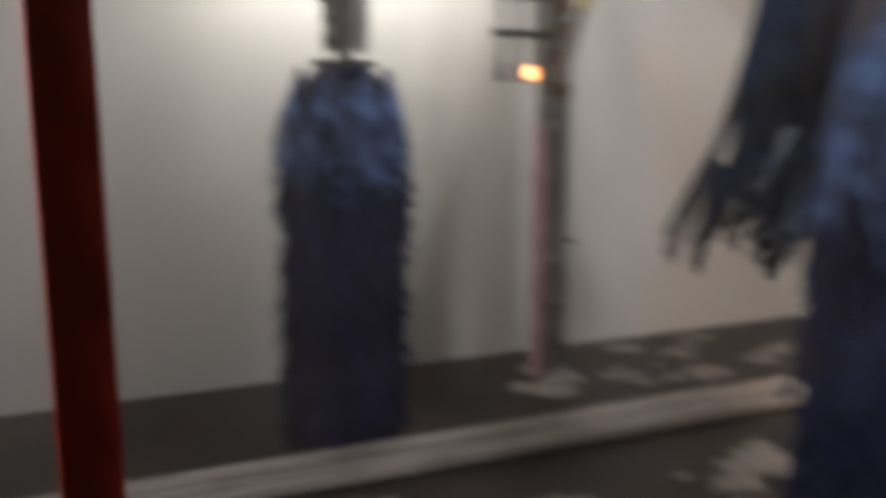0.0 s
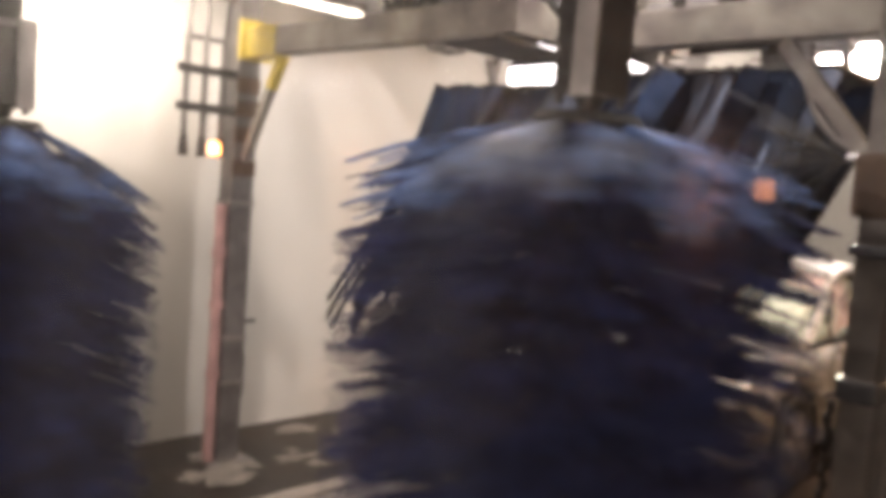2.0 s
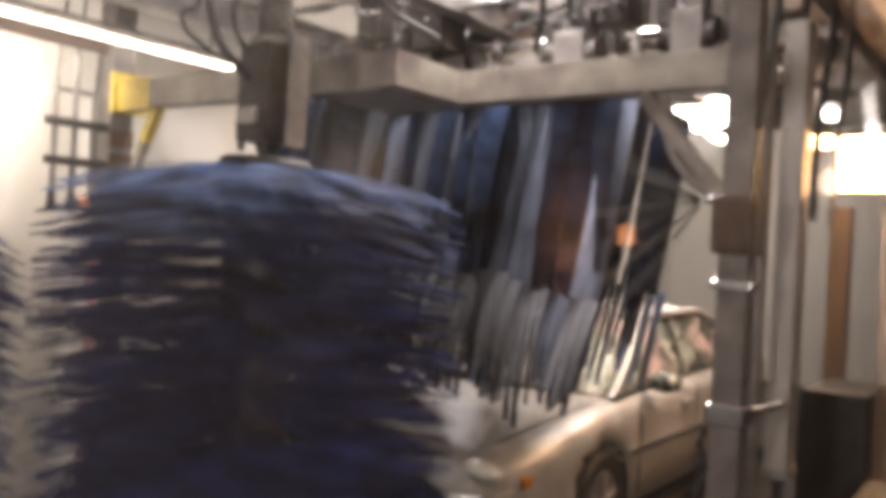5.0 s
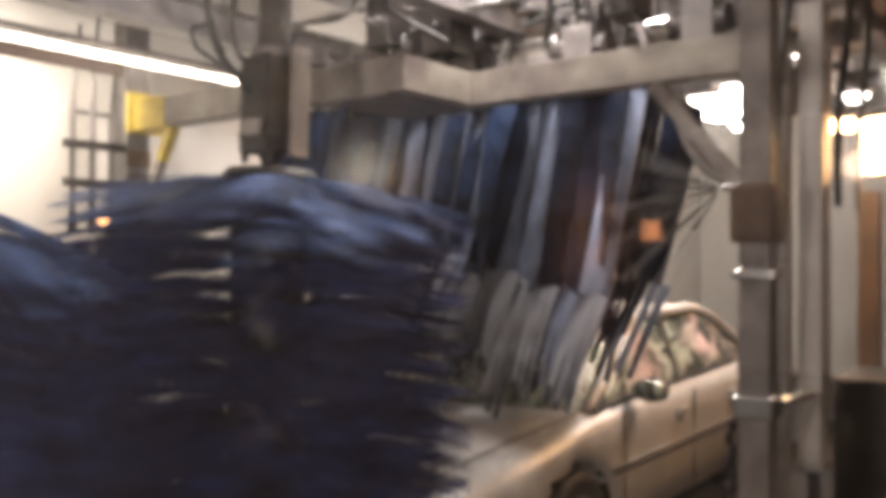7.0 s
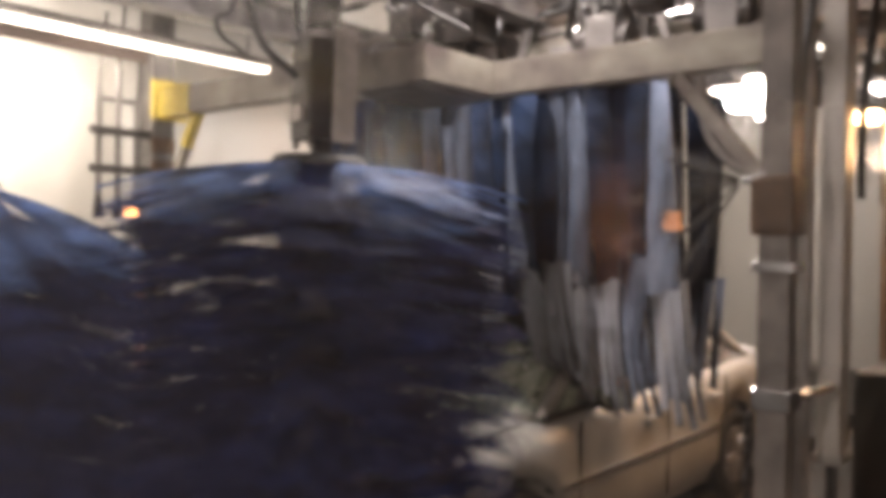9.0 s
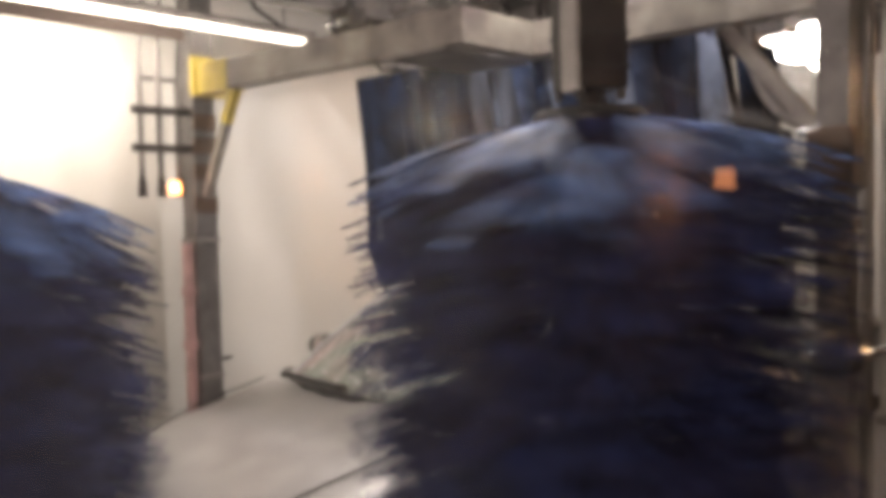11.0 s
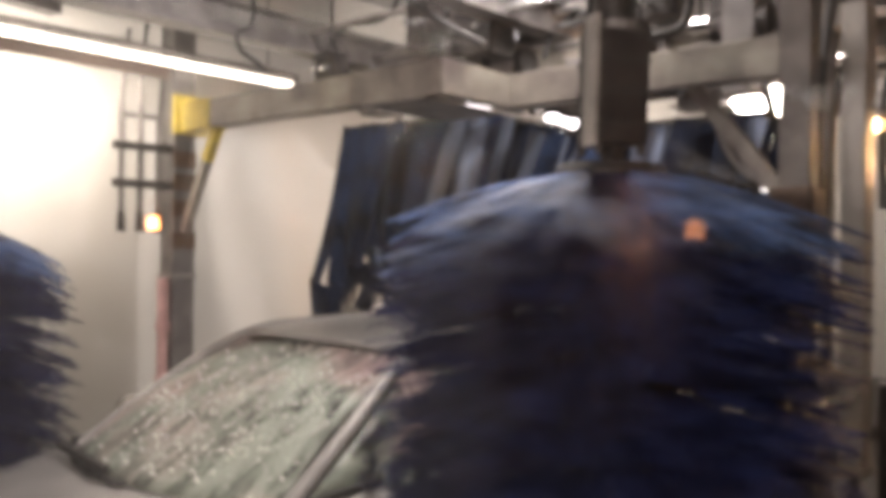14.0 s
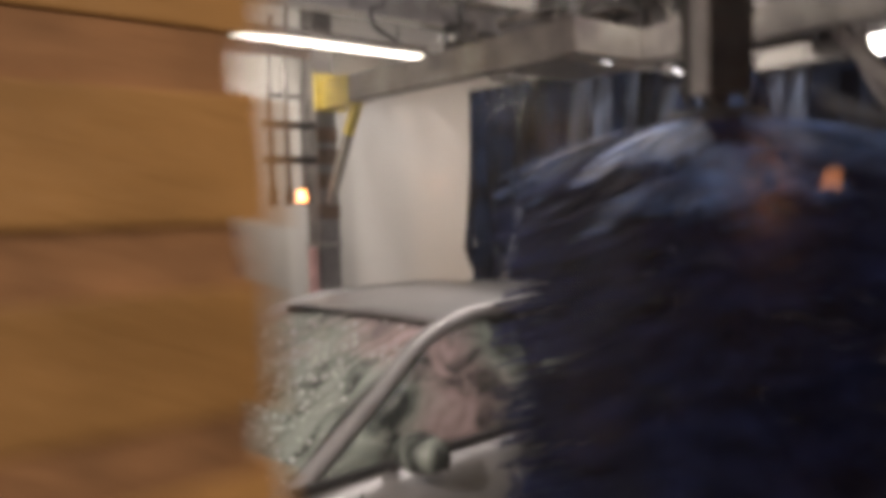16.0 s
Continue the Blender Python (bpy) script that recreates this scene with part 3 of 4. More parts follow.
def build_car():
    car = thing("silver_sedan", "wet silver four-door sedan with soap foam on its windscreen", "car", (6.3, 3.05, 0))

    def body(u, v):
        s = -0.98 + 4.91 * u
        w, zb, cr = ramp(BODY, s)
        low = 0.20 + 0.10 * max(0, (abs(u - 0.5) - 0.42) / 0.08)
        a = (v - 0.5) * 2
        side, e = (1 if a > 0 else -1), abs(a)
        prof = [(0.0, 0.0, zb + cr), (0.35, 0.62, zb + cr * 0.75), (0.52, 0.90, zb + 0.0), (0.58, 0.965, zb - 0.04), (0.66, 0.99, zb - 0.12),
                (0.80, 1.0, 0.55), (0.90, 0.985, 0.36), (1.0, 0.90, low)]
        for (e0, y0, z0), (e1, y1, z1) in zip(prof, prof[1:]):
            if e <= e1:
                f = (e - e0) / (e1 - e0)
                return Vector((s, side * w * (y0 + (y1 - y0) * f), z0 + (z1 - z0) * f))

    bm = grid(body, 60, 40)
    # wheel openings: press the side in round each wheel
    for v in bm.verts:
        for wx in (0.12, 2.82):
            d = math.hypot(v.co.x - wx, v.co.z - 0.33)
            if d < 0.36 and abs(v.co.y) > 0.6 and v.co.z < 0.72:
                v.co.y *= 0.80
            elif d < 0.42 and abs(v.co.y) > 0.6:
                v.co.y *= 1.012
    part("body", bm, SILVER, car, smooth=True)
    part("underbody", box(-0.8, 3.7, -0.62, 0.62, 0.16, 0.40, 0.03), TRIM, car)
    # windscreen
    def screen(u, v):
        a = (v - 0.5) * 2
        z = 0.935 + 0.455 * u - 0.035 * a * a * (1 - u) - 0.03 * a * a * u
        x = 0.20 + 0.92 * u - 0.06 * math.sin(math.pi * u) + (0.22 * (1 - u) + 0.13 * u) * a * a
        return Vector((x, a * (0.71 - 0.13 * u), z + 0.025 * math.sin(math.pi * u)))
    part("windscreen", thicken(grid(screen, 16, 20), 0.006), FOAMGLASS, car, "windscreen streaked with pink and white foam", True)
    def rear(u, v):
        a = (v - 0.5) * 2
        return Vector((2.62 + 0.78 * u - 0.10 * a * a, a * (0.57 + 0.1 * u), 1.385 - 0.38 * u - 0.03 * a * a + 0.03 * math.sin(math.pi * u)))
    part("rear_window", thicken(grid(rear, 10, 14), 0.006), GLASS, car, smooth=True)
    def roof(u, v):
        a = (v - 0.5) * 2
        x0, x1 = 1.11 + 0.13 * a * a, 2.64 - 0.10 * a * a
        z = 1.388 + 0.065 * math.sin(math.pi * (0.12 + 0.8 * u)) - 0.045 * abs(a) ** 3
        return Vector((x0 + (x1 - x0) * u, a * (0.60 + 0.01 * math.sin(math.pi * u)), z))
    part("roof", thicken(grid(roof, 20, 20), 0.02), SILVER, car, smooth=True)
    for sd in (-1, 1):
        pts = [(0.44, sd * 0.73, 0.90), (0.78, sd * 0.685, 1.12), (1.22, sd * 0.60, 1.355), (1.8, sd * 0.605, 1.40), (2.5, sd * 0.60, 1.36), (2.95, sd * 0.64, 1.18), (3.30, sd * 0.70, 0.99)]
        hose(pts, 0.033, SILVER, "window_rail", car)
        part("belt_rail", bar((0.42, sd * 0.775, 0.925), (3.3, sd * 0.745, 0.985), 0.03, 0.03, 0.008), TRIM, car)
        for x0, x1, t0, t1 in ((0.52, 1.62, 1.20, 1.62), (1.68, 2.62, 1.68, 2.48), (2.66, 3.15, 2.54, 2.72)):
            def pane(u, v, x0=x0, x1=x1, t0=t0, t1=t1):
                xb, xt = x0 + (x1 - x0) * u, t0 + (t1 - t0) * u
                zt = 1.37 - 0.05 * abs(u - 0.5) if x0 < 2.6 else 1.33 - 0.12 * u
                return Vector((xb + (xt - xb) * v, sd * (0.765 - 0.16 * v + 0.015 * math.sin(math.pi * v)), 0.93 + (zt - 0.93) * v))
            part("side_window", thicken(grid(pane, 8, 8), 0.006), GLASS, car, smooth=True)
        part("door_pillar", bar((1.65, sd * 0.765, 0.93), (1.65, sd * 0.605, 1.385), 0.06, 0.03), TRIM, car)
        # mirror
        bm = bmesh.new()
        bmesh.ops.create_uvsphere(bm, u_segments=20, v_segments=12, radius=1)
        for v in bm.verts:
            if v.co.x > 0.35:
                v.co.x = 0.35
        bm.transform(Matrix.Translation((0.83, sd * 0.93, 1.0)) @ Matrix.Diagonal((0.09, 0.115, 0.07, 1)))
        mir = part("mirror", bm, GLASS, car, "foam-flecked mirror housing", True)
        part("mirror_glass", box(0.862, 0.866, sd * 0.93 - 0.09, sd * 0.93 + 0.09, 0.95, 1.05, 0.0), CHROME, mir)
        part("mirror_stalk", bar((0.80, sd * 0.76, 0.93), (0.83, sd * 0.88, 0.97), 0.06, 0.035, 0.01), TRIM, car)
        # doors: joints, handles, moulding
        for x in (0.62, 1.66, 2.58):
            part("door_joint", box(x - 0.004, x + 0.004, sd * 0.872 - 0.004, sd * 0.872 + 0.006, 0.30, 0.90), TRIM, car)
        for x in (1.42, 2.38):
            part("door_handle", box(x - 0.09, x + 0.09, sd * 0.885 - 0.014, sd * 0.885 + 0.014, 0.78, 0.815, 0.008), SILVER, car)
        part("side_moulding", box(0.45, 2.45, sd * 0.882 - 0.008, sd * 0.882 + 0.008, 0.575, 0.61, 0.005), CHROME, car)
        # lamps
        bm = bmesh.new()
        bmesh.ops.create_uvsphere(bm, u_segments=16, v_segments=10, radius=1)
        bm.transform(Matrix.Translation((-0.80, sd * 0.56, 0.645)) @ Matrix.Rotation(sd * 0.5, 4, "Z") @ Matrix.Diagonal((0.10, 0.19, 0.06, 1)))
        part("headlight", bm, LENS, car, "clear headlight lens", True)
        part("turn_signal", box(-0.72, -0.62, sd * 0.775 - 0.02, sd * 0.775 + 0.02, 0.57, 0.63, 0.01), AMBER, car)
        for wx in (0.12, 2.82):
            wheel = part("wheel", tyre_mesh(), RUBBER, car, "black tyre on a silver rim", True)
            wheel.location = (wx, sd * 0.765, 0.325)
            rim = rod((0, -0.09, 0), (0, 0.09, 0), 0.205, seg=28)
            part("rim", rim, CHROME, wheel)
            for q in range(5):
                a = q * math.tau / 5
                part("spoke", bar((0.04 * math.cos(a), sd * 0.095, 0.04 * math.sin(a)), (0.19 * math.cos(a), sd * 0.088, 0.19 * math.sin(a)), 0.03, 0.06, 0.006), GREY, wheel)
            WHEELS.append(wheel)
            arch = bmesh.new()
            bmesh.ops.create_cone(arch, cap_ends=False, segments=32, radius1=0.362, radius2=0.362, depth=0.22, matrix=Matrix.Translation((wx, sd * 0.75, 0.335)) @ Matrix.Rotation(math.pi / 2, 4, "X"))
            part("wheel_liner", arch, TRIM, car)
    # beads clustered and coloured white to stand for lamp glints in wet drops
    beads = bmesh.new()
    rnd = random.Random(77)
    for q in range(640):
        u, v = rnd.betavariate(1.8, 2.0), rnd.betavariate(1.6, 3.2)
        at = screen(u, v) + Vector((-0.004, 0, 0.004))
        bmesh.ops.create_icosphere(beads, subdivisions=1, radius=0.002 + 0.008 * rnd.random() ** 2, matrix=Matrix.Translation(at))
    for q in range(160):
        s = rnd.uniform(-0.5, 0.3)
        at = body((s + 0.98) / 4.91, 0.5 - 0.5 * rnd.uniform(0.38, 0.60)) + Vector((0, 0, 0.003))
        bmesh.ops.create_icosphere(beads, subdivisions=1, radius=rnd.uniform(0.002, 0.006), matrix=Matrix.Translation(at))
    tagged(part("foam_beads", beads, BEAD, car, "soap beads coloured white to read as lamp glints", True), kind="stuff")
    # cowl, wipers, hood joint, grille, bumper
    def cowl(u, v):
        a = -0.15 + 1.15 * v
        return Vector((0.165 + 0.05 * u + 0.22 * a * a, a * 0.70, 0.940 + 0.006 * math.sin(23 * a) * (1 - u) - 0.035 * a * a))
    part("cowl", thicken(grid(cowl, 3, 16), 0.012), TRIM, car, "black plastic cowl")
    for y0, y1 in ((0.62, 0.02),):
        part("wiper", bar((0.29, y0, 0.952), (0.19, y1, 0.968), 0.03, 0.03, 0.006), TRIM, car)
    for sd in (-1, 1):
        hose([(-0.80, sd * 0.50, 0.712), (-0.3, sd * 0.66, 0.845), (0.26, sd * 0.745, 0.922)], 0.005, TRIM, "hood_joint", car)
    part("grille", box(-0.985, -0.93, -0.36, 0.36, 0.50, 0.60, 0.01), TRIM, car)
    part("bumper_strip", box(-0.995, -0.9, -0.52, 0.52, 0.40, 0.46, 0.012), TRIM, car)
    return car


def tyre_mesh():
    bm = bmesh.new()
    prof = [(0.20, -0.085), (0.27, -0.10), (0.31, -0.095), (0.325, -0.07), (0.325, 0.07), (0.31, 0.095), (0.27, 0.10), (0.20, 0.085)]
    rings = []
    for i in range(36):
        a = i * math.tau / 36
        rings.append([bm.verts.new((r * math.cos(a), y, r * math.sin(a))) for r, y in prof])
    for i in range(36):
        p, q = rings[i], rings[(i + 1) % 36]
        for j in range(len(prof) - 1):
            bm.faces.new((p[j], p[j + 1], q[j + 1], q[j]))
    return bm


def glass_mat(name, foam):
    """Dark wet glass; foam: how much of it the soap covers, in streaks that run down the pane."""
    m = bpy.data.materials.new(name)
    m.use_nodes = True
    n, l = m.node_tree.nodes, m.node_tree.links
    b = n["Principled BSDF"]
    co, mp = n.new("ShaderNodeTexCoord"), n.new("ShaderNodeMapping")
    mp.inputs["Scale"].default_value = (2.2, 7.0, 2.2)
    l.new(co.outputs["Object"], mp.inputs["Vector"])
    a, c, d = n.new("ShaderNodeTexNoise"), n.new("ShaderNodeTexNoise"), n.new("ShaderNodeTexNoise")
    a.inputs["Scale"].default_value, a.inputs["Detail"].default_value, a.inputs["Distortion"].default_value = 2.2, 6, 0.8
    c.inputs["Scale"].default_value = 1.5
    d.inputs["Scale"].default_value, d.inputs["Detail"].default_value = 110, 3
    l.new(mp.outputs[0], a.inputs["Vector"])
    l.new(co.outputs["Object"], c.inputs["Vector"]), l.new(co.outputs["Object"], d.inputs["Vector"])
    r = n.new("ShaderNodeValToRGB")
    r.color_ramp.elements[0].position, r.color_ramp.elements[1].position = 0.62 - foam * 0.35, 0.80 - foam * 0.25
    l.new(a.outputs["Fac"], r.inputs[0])
    t = n.new("ShaderNodeValToRGB")
    t.color_ramp.elements[0].position, t.color_ramp.elements[1].position = 0.42, 0.6
    t.color_ramp.elements[0].color, t.color_ramp.elements[1].color = (0.31, 0.35, 0.30, 1), (0.48, 0.36, 0.35, 1)
    l.new(c.outputs["Fac"], t.inputs[0])
    mx = n.new("ShaderNodeMix")
    mx.data_type = "RGBA"
    mx.inputs["A"].default_value = (0.03, 0.036, 0.033, 1)
    l.new(t.outputs[0], mx.inputs["B"]), l.new(r.outputs[0], mx.inputs["Factor"])
    l.new(mx.outputs["Result"], b.inputs["Base Color"])
    rr = n.new("ShaderNodeMapRange")
    rr.inputs["To Min"].default_value, rr.inputs["To Max"].default_value = 0.05, 0.2
    l.new(r.outputs[0], rr.inputs["Value"]), l.new(rr.outputs[0], b.inputs["Roughness"])
    bp = n.new("ShaderNodeBump")
    bp.inputs["Strength"].default_value, bp.inputs["Distance"].default_value = 1.1 * foam, 0.006
    l.new(d.outputs["Fac"], bp.inputs["Height"]), l.new(bp.outputs[0], b.inputs["Normal"])
    return m


FOAMGLASS, GLASS = glass_mat("foamy_glass", 0.95), glass_mat("wet_dark_glass", 0.55)
LENS = mat("headlight_lens", (0.55, 0.55, 0.52), 0.12, scale=20, amount=0.1, bump=0)
AMBER = mat("amber_lens", (0.6, 0.22, 0.03), 0.25)
WHEELS = []
CAR = build_car()

# ---- spinning brushes ----
TIERS, SECTORS = 25, 8


def fringe_mesh(seed, cloth):
    """A bundle of cloth strips that fans over one sector, root at the origin, tips along +x."""
    rnd = random.Random(seed)
    bm = bmesh.new()
    for i in range(19):
        a = radians((i - 9) * 2.5 + rnd.uniform(-3, 3))
        length, wide, th = rnd.uniform(0.40, 0.64), rnd.uniform(0.011, 0.024), 0.005
        root, lift, twist = rnd.uniform(-0.012, 0.012), rnd.uniform(-0.035, 0.035), rnd.uniform(-0.35, 0.35)
        rows = []
        for j in range(6):
            f = j / 5
            r = length * f
            ph = a + 0.10 * f * f * rnd.uniform(0.4, 1.2)
            z = root + lift * f + 0.012 * math.sin(f * math.pi) - 0.03 * f * f
            c = Vector((r * math.cos(ph), r * math.sin(ph), z))
            tw = twist * f + rnd.uniform(-0.1, 0.1)
            w = wide * (0.9 + 0.25 * f) * (0.6 if j == 5 else 1)
            side = Vector((-math.sin(ph) * math.cos(tw), math.cos(ph) * math.cos(tw), math.sin(tw))) * w / 2
            up = Vector((math.sin(ph) * math.sin(tw), -math.cos(ph) * math.sin(tw), math.cos(tw))) * th / 2
            rows.append([bm.verts.new(c + q) for q in (side + up, side - up, -side - up, -side + up)])
        for p, q in zip(rows, rows[1:]):
            for k in range(4):
                bm.faces.new((p[k], p[(k + 1) % 4], q[(k + 1) % 4], q[k]))
        bm.faces.new(rows[0]), bm.faces.new(rows[-1][::-1])
    me = bpy.data.meshes.new("fringe")
    bmesh.ops.recalc_face_normals(bm, faces=bm.faces)
    bm.to_mesh(me)
    bm.free()
    me.materials.append(cloth)
    return me


# TOPS: upper tiers, their colour lightened for the overhead light and foam
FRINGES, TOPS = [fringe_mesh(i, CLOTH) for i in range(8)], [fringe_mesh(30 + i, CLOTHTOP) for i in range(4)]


def build_brush(top, label, seed):
    """A wrap-round brush: gearbox and arm above, a rotor with tiers of cloth strips under it. Origin at the top plate."""
    b = thing("wash_brush", label, "brush", (0, 0, top), "wash brushes")
    part("gearbox", box(-0.085, 0.085, -0.085, 0.085, 0.08, 0.44, 0.012), DARK, b, "dark greasy gearbox")
    part("cover_plate", box(0.005, 0.092, -0.104, -0.088, 0.07, 0.48, 0.006), GALV, b, "grey cover plate")
    for z in (0.14, 0.24, 0.34):
        part("rib", box(-0.09, 0.09, -0.0875, 0.0875, z, z + 0.014, 0.003), RUBBER, b)
    for x in (-0.05, 0.05):
        for y in (-0.055, 0.055):
            part("bolt", rod((x * 1.3, y * 1.3, 0.05), (x * 1.3, y * 1.3, 0.085), 0.014, seg=8), DARK, b)
    part("bracket", box(-0.105, -0.087, -0.05, 0.05, 0.14, 0.20, 0.004), GALV, b, "worn bright bracket")
    part("motor", rod((0, 0, 0.44), (0, 0, 0.68), 0.065, seg=16), DARK, b)
    part("motor_flange", rod((0, 0, 0.44), (0, 0, 0.47), 0.085, seg=16), GREY, b)
    part("neck", rod((0, 0, 0.03), (0, 0, 0.08), 0.03, 0.05, 16), DARK, b)
    part("hanger_tube", box(-0.04, 0.04, -0.04, 0.04, 0.66, 1.15, 0.006), DARK, b)
    part("arm", bar((0, 0, 1.12), (0.75, 0, 1.12), 0.10, 0.10), GREY, b)
    hose([(0.06, 0.10, 0.42), (0.02, 0.24, 0.5), (0.0, 0.22, 0.8), (0.05, 0.1, 1.1)], 0.014, RUBBER, "hose", b)
    hose([(-0.10, 0.0, 0.30), (-0.24, 0.02, 0.44), (-0.22, 0.04, 0.85), (-0.02, 0.0, 1.1)], 0.016, RUBBER, "hose", b)
    hub = part("rotor", rod((0, 0, -top + 0.16), (0, 0, 0.0), 0.14, seg=20), DARK, b)
    part("top_plate", rod((0, 0, -0.005), (0, 0, 0.022), 0.18, 0.16, 24), RUBBER, hub)
    part("shoulder", rod((0, 0, -0.13), (0, 0, -0.006), 0.245, 0.13, 28), CLOTH, hub, "navy cloth shoulder")
    rnd = random.Random(seed)
    pieces = []
    for i in range(TIERS):
        z = -0.02 - (top - 0.22) * i / (TIERS - 1)
        for k in range(SECTORS):
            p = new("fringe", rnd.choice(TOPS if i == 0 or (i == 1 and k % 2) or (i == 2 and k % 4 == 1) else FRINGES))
            p.parent = hub
            pieces.append((p, z, 360 / SECTORS * (k + 0.5 * (i % 2)) + rnd.uniform(-8, 8), rnd.uniform(-2.5, 2.5), i))
    return b, hub, pieces


BRUSH_A = build_brush(1.97, "navy cloth wash brush by the far wall", 1)
BRUSH_B = build_brush(2.08, "navy cloth wash brush swinging on its arm near the window", 2)

# ---- mitter curtain: hanging cloth strips that swing across the tunnel ----
UP, LOW = 0.90, 0.66


def strip_mesh(seed, length, ragged, material):
    """One hanging cloth strip, root at the origin; a ragged one is split at its end."""
    rnd = random.Random(seed)
    bm = bmesh.new()
    w0, tw, sway = rnd.uniform(0.105, 0.16), rnd.uniform(-1.1, 1.1), rnd.uniform(-0.055, 0.055)
    ln = length * (rnd.uniform(0.82, 1.05) if ragged else 1.02)
    if ragged:
        tw, sway = tw * 0.4, sway * 0.6
    for side_of in ((-1, 0, 1) if ragged else (0,)):
        rows = []
        for j in range(7):
            f = j / 6
            w = w0 * (0.30 if ragged else 1) * (1 - 0.25 * f if ragged else 1)
            c = Vector((sway * math.sin(f * 3) + 0.01 * side_of * f, side_of * w0 * (0.34 + 0.14 * f * f) + sway * f, -ln * f * (1 - (0.06 * side_of + 0.05 * side_of * side_of) * f)))
            a = tw * f
            side, up = Vector((math.sin(a), math.cos(a), 0)) * w / 2, Vector((math.cos(a), -math.sin(a), 0)) * 0.004
            rows.append([bm.verts.new(c + q) for q in (side + up, side - up, -side - up, -side + up)])
        for p, q in zip(rows, rows[1:]):
            for k in range(4):
                bm.faces.new((p[k], p[(k + 1) % 4], q[(k + 1) % 4], q[k]))
        bm.faces.new(rows[0]), bm.faces.new(rows[-1][::-1])
    me = bpy.data.meshes.new("strip")
    bmesh.ops.recalc_face_normals(bm, faces=bm.faces)
    bm.to_mesh(me)
    bm.free()
    me.materials.append(material)
    return me


UPPERS = [strip_mesh(i, UP, False, CLOTH2) for i in range(8)]
UPPERS_FOAM = [strip_mesh(10 + i, UP, False, SOAPY2) for i in range(4)]
LOWERS = [strip_mesh(20 + i, LOW, True, CLOTH2 if i % 3 else SOAPY2) for i in range(6)]
LOWERS_FOAM = [strip_mesh(40 + i, LOW, True, SOAPY if i % 4 else SOAPY2) for i in range(6)]
HALF = 0.58  # half the width of one rack
RACKS = []
random.seed(12)
for label, mid in (("swinging rack of blue cloth strips by the far wall", 3.36), ("swinging rack of dark foamy cloth strips by the window", 2.12)):
    rack_of = thing("mitter_curtain", label, "curtain", (3.6, mid, 2.5), "mitter curtains")
    strips = []
    for r in range(5):
        x = 0.06 + r * 0.17
        part("rack_bar", box(x - 0.02, x + 0.02, -HALF, HALF, -0.012, 0.012, 0.004), RUBBER, rack_of)
        for k in range(13):
            y = -HALF + 2 * HALF * (k + 0.5) / 13 + random.uniform(-0.025, 0.025)
            foamy = 1.5 < mid + y < 3.15 and r < 3
            if mid + y < 1.9 and r > 0 and random.random() < 0.25:
                continue
            u = new("strip", random.choice(UPPERS_FOAM if foamy and random.random() < 0.5 else UPPERS))
            u.parent = rack_of
            u.scale = (random.uniform(0.82, 1.12),) * 3
            w = new("strip_end", random.choice(LOWERS_FOAM if foamy else LOWERS))
            w.parent = u
            strips.append((u, w, x + random.uniform(-0.05, 0.05), y, random.uniform(-0.12, 0.12), random.uniform(0.75, 1.25), random.uniform(-22, 22)))
    for y in (-0.5, 0.5):
        part("rack_link", bar((0.4, y, 0.03), (0.4, y * 0.8, 0.42), 0.04, 0.04), GREY, rack_of)
        part("rack_side", box(0.03, 0.78, y * 1.16 + 0.002 - 0.012, y * 1.16 + 0.002 + 0.012, -0.012, 0.012, 0.003), RUBBER, rack_of)
    RACKS.append((rack_of, strips, mid))

# ---- water spray from a nozzle on the near post ----
water = bpy.data.materials.new("water_spray")
water.use_nodes = True
wn, wl = water.node_tree.nodes, water.node_tree.links
wt, wd, wm = wn.new("ShaderNodeBsdfTransparent"), wn.new("ShaderNodeBsdfDiffuse"), wn.new("ShaderNodeMixShader")
wd.inputs[0].default_value, wm.inputs[0].default_value = (0.85, 0.83, 0.80, 1), 0.017
wl.new(wt.outputs[0], wm.inputs[1]), wl.new(wd.outputs[0], wm.inputs[2]), wl.new(wm.outputs[0], wn["Material Output"].inputs["Surface"])
SPRAY = thing("water_spray", "thin fan of water jets from a nozzle on the near post", "spray", (3.36, 1.24, 2.06))
part("nozzle", rod((0, -0.09, 0), (0, 0.0, 0), 0.025, 0.012, 12), CHROME, SPRAY)
rnd = random.Random(8)
for i in range(44):
    a, d = radians(34 - 2.1 * i + rnd.uniform(-2, 2)), rnd.uniform(-0.05, 0.3)
    ln = rnd.uniform(0.2, 0.7)
    tip = Vector((d * ln, math.cos(a) * ln, math.sin(a) * ln - 0.08 * ln * ln))
    part("jet", rod(tip * 0.05, tip, 0.003, rnd.uniform(0.008, 0.026), 8), water, SPRAY)

# ---- movement ----


def axle(t):
    return 6.24 - 0.345 * t


def along(rows, t):
    for (a, *p), (b, *q) in zip(rows, rows[1:]):
        if t <= b:
            f = max(0.0, (t - a) / (b - a))
            f = f * f * (3 - 2 * f)
            return [u + (v - u) * f for u, v in zip(p, q)]
    return list(rows[-1][1:])


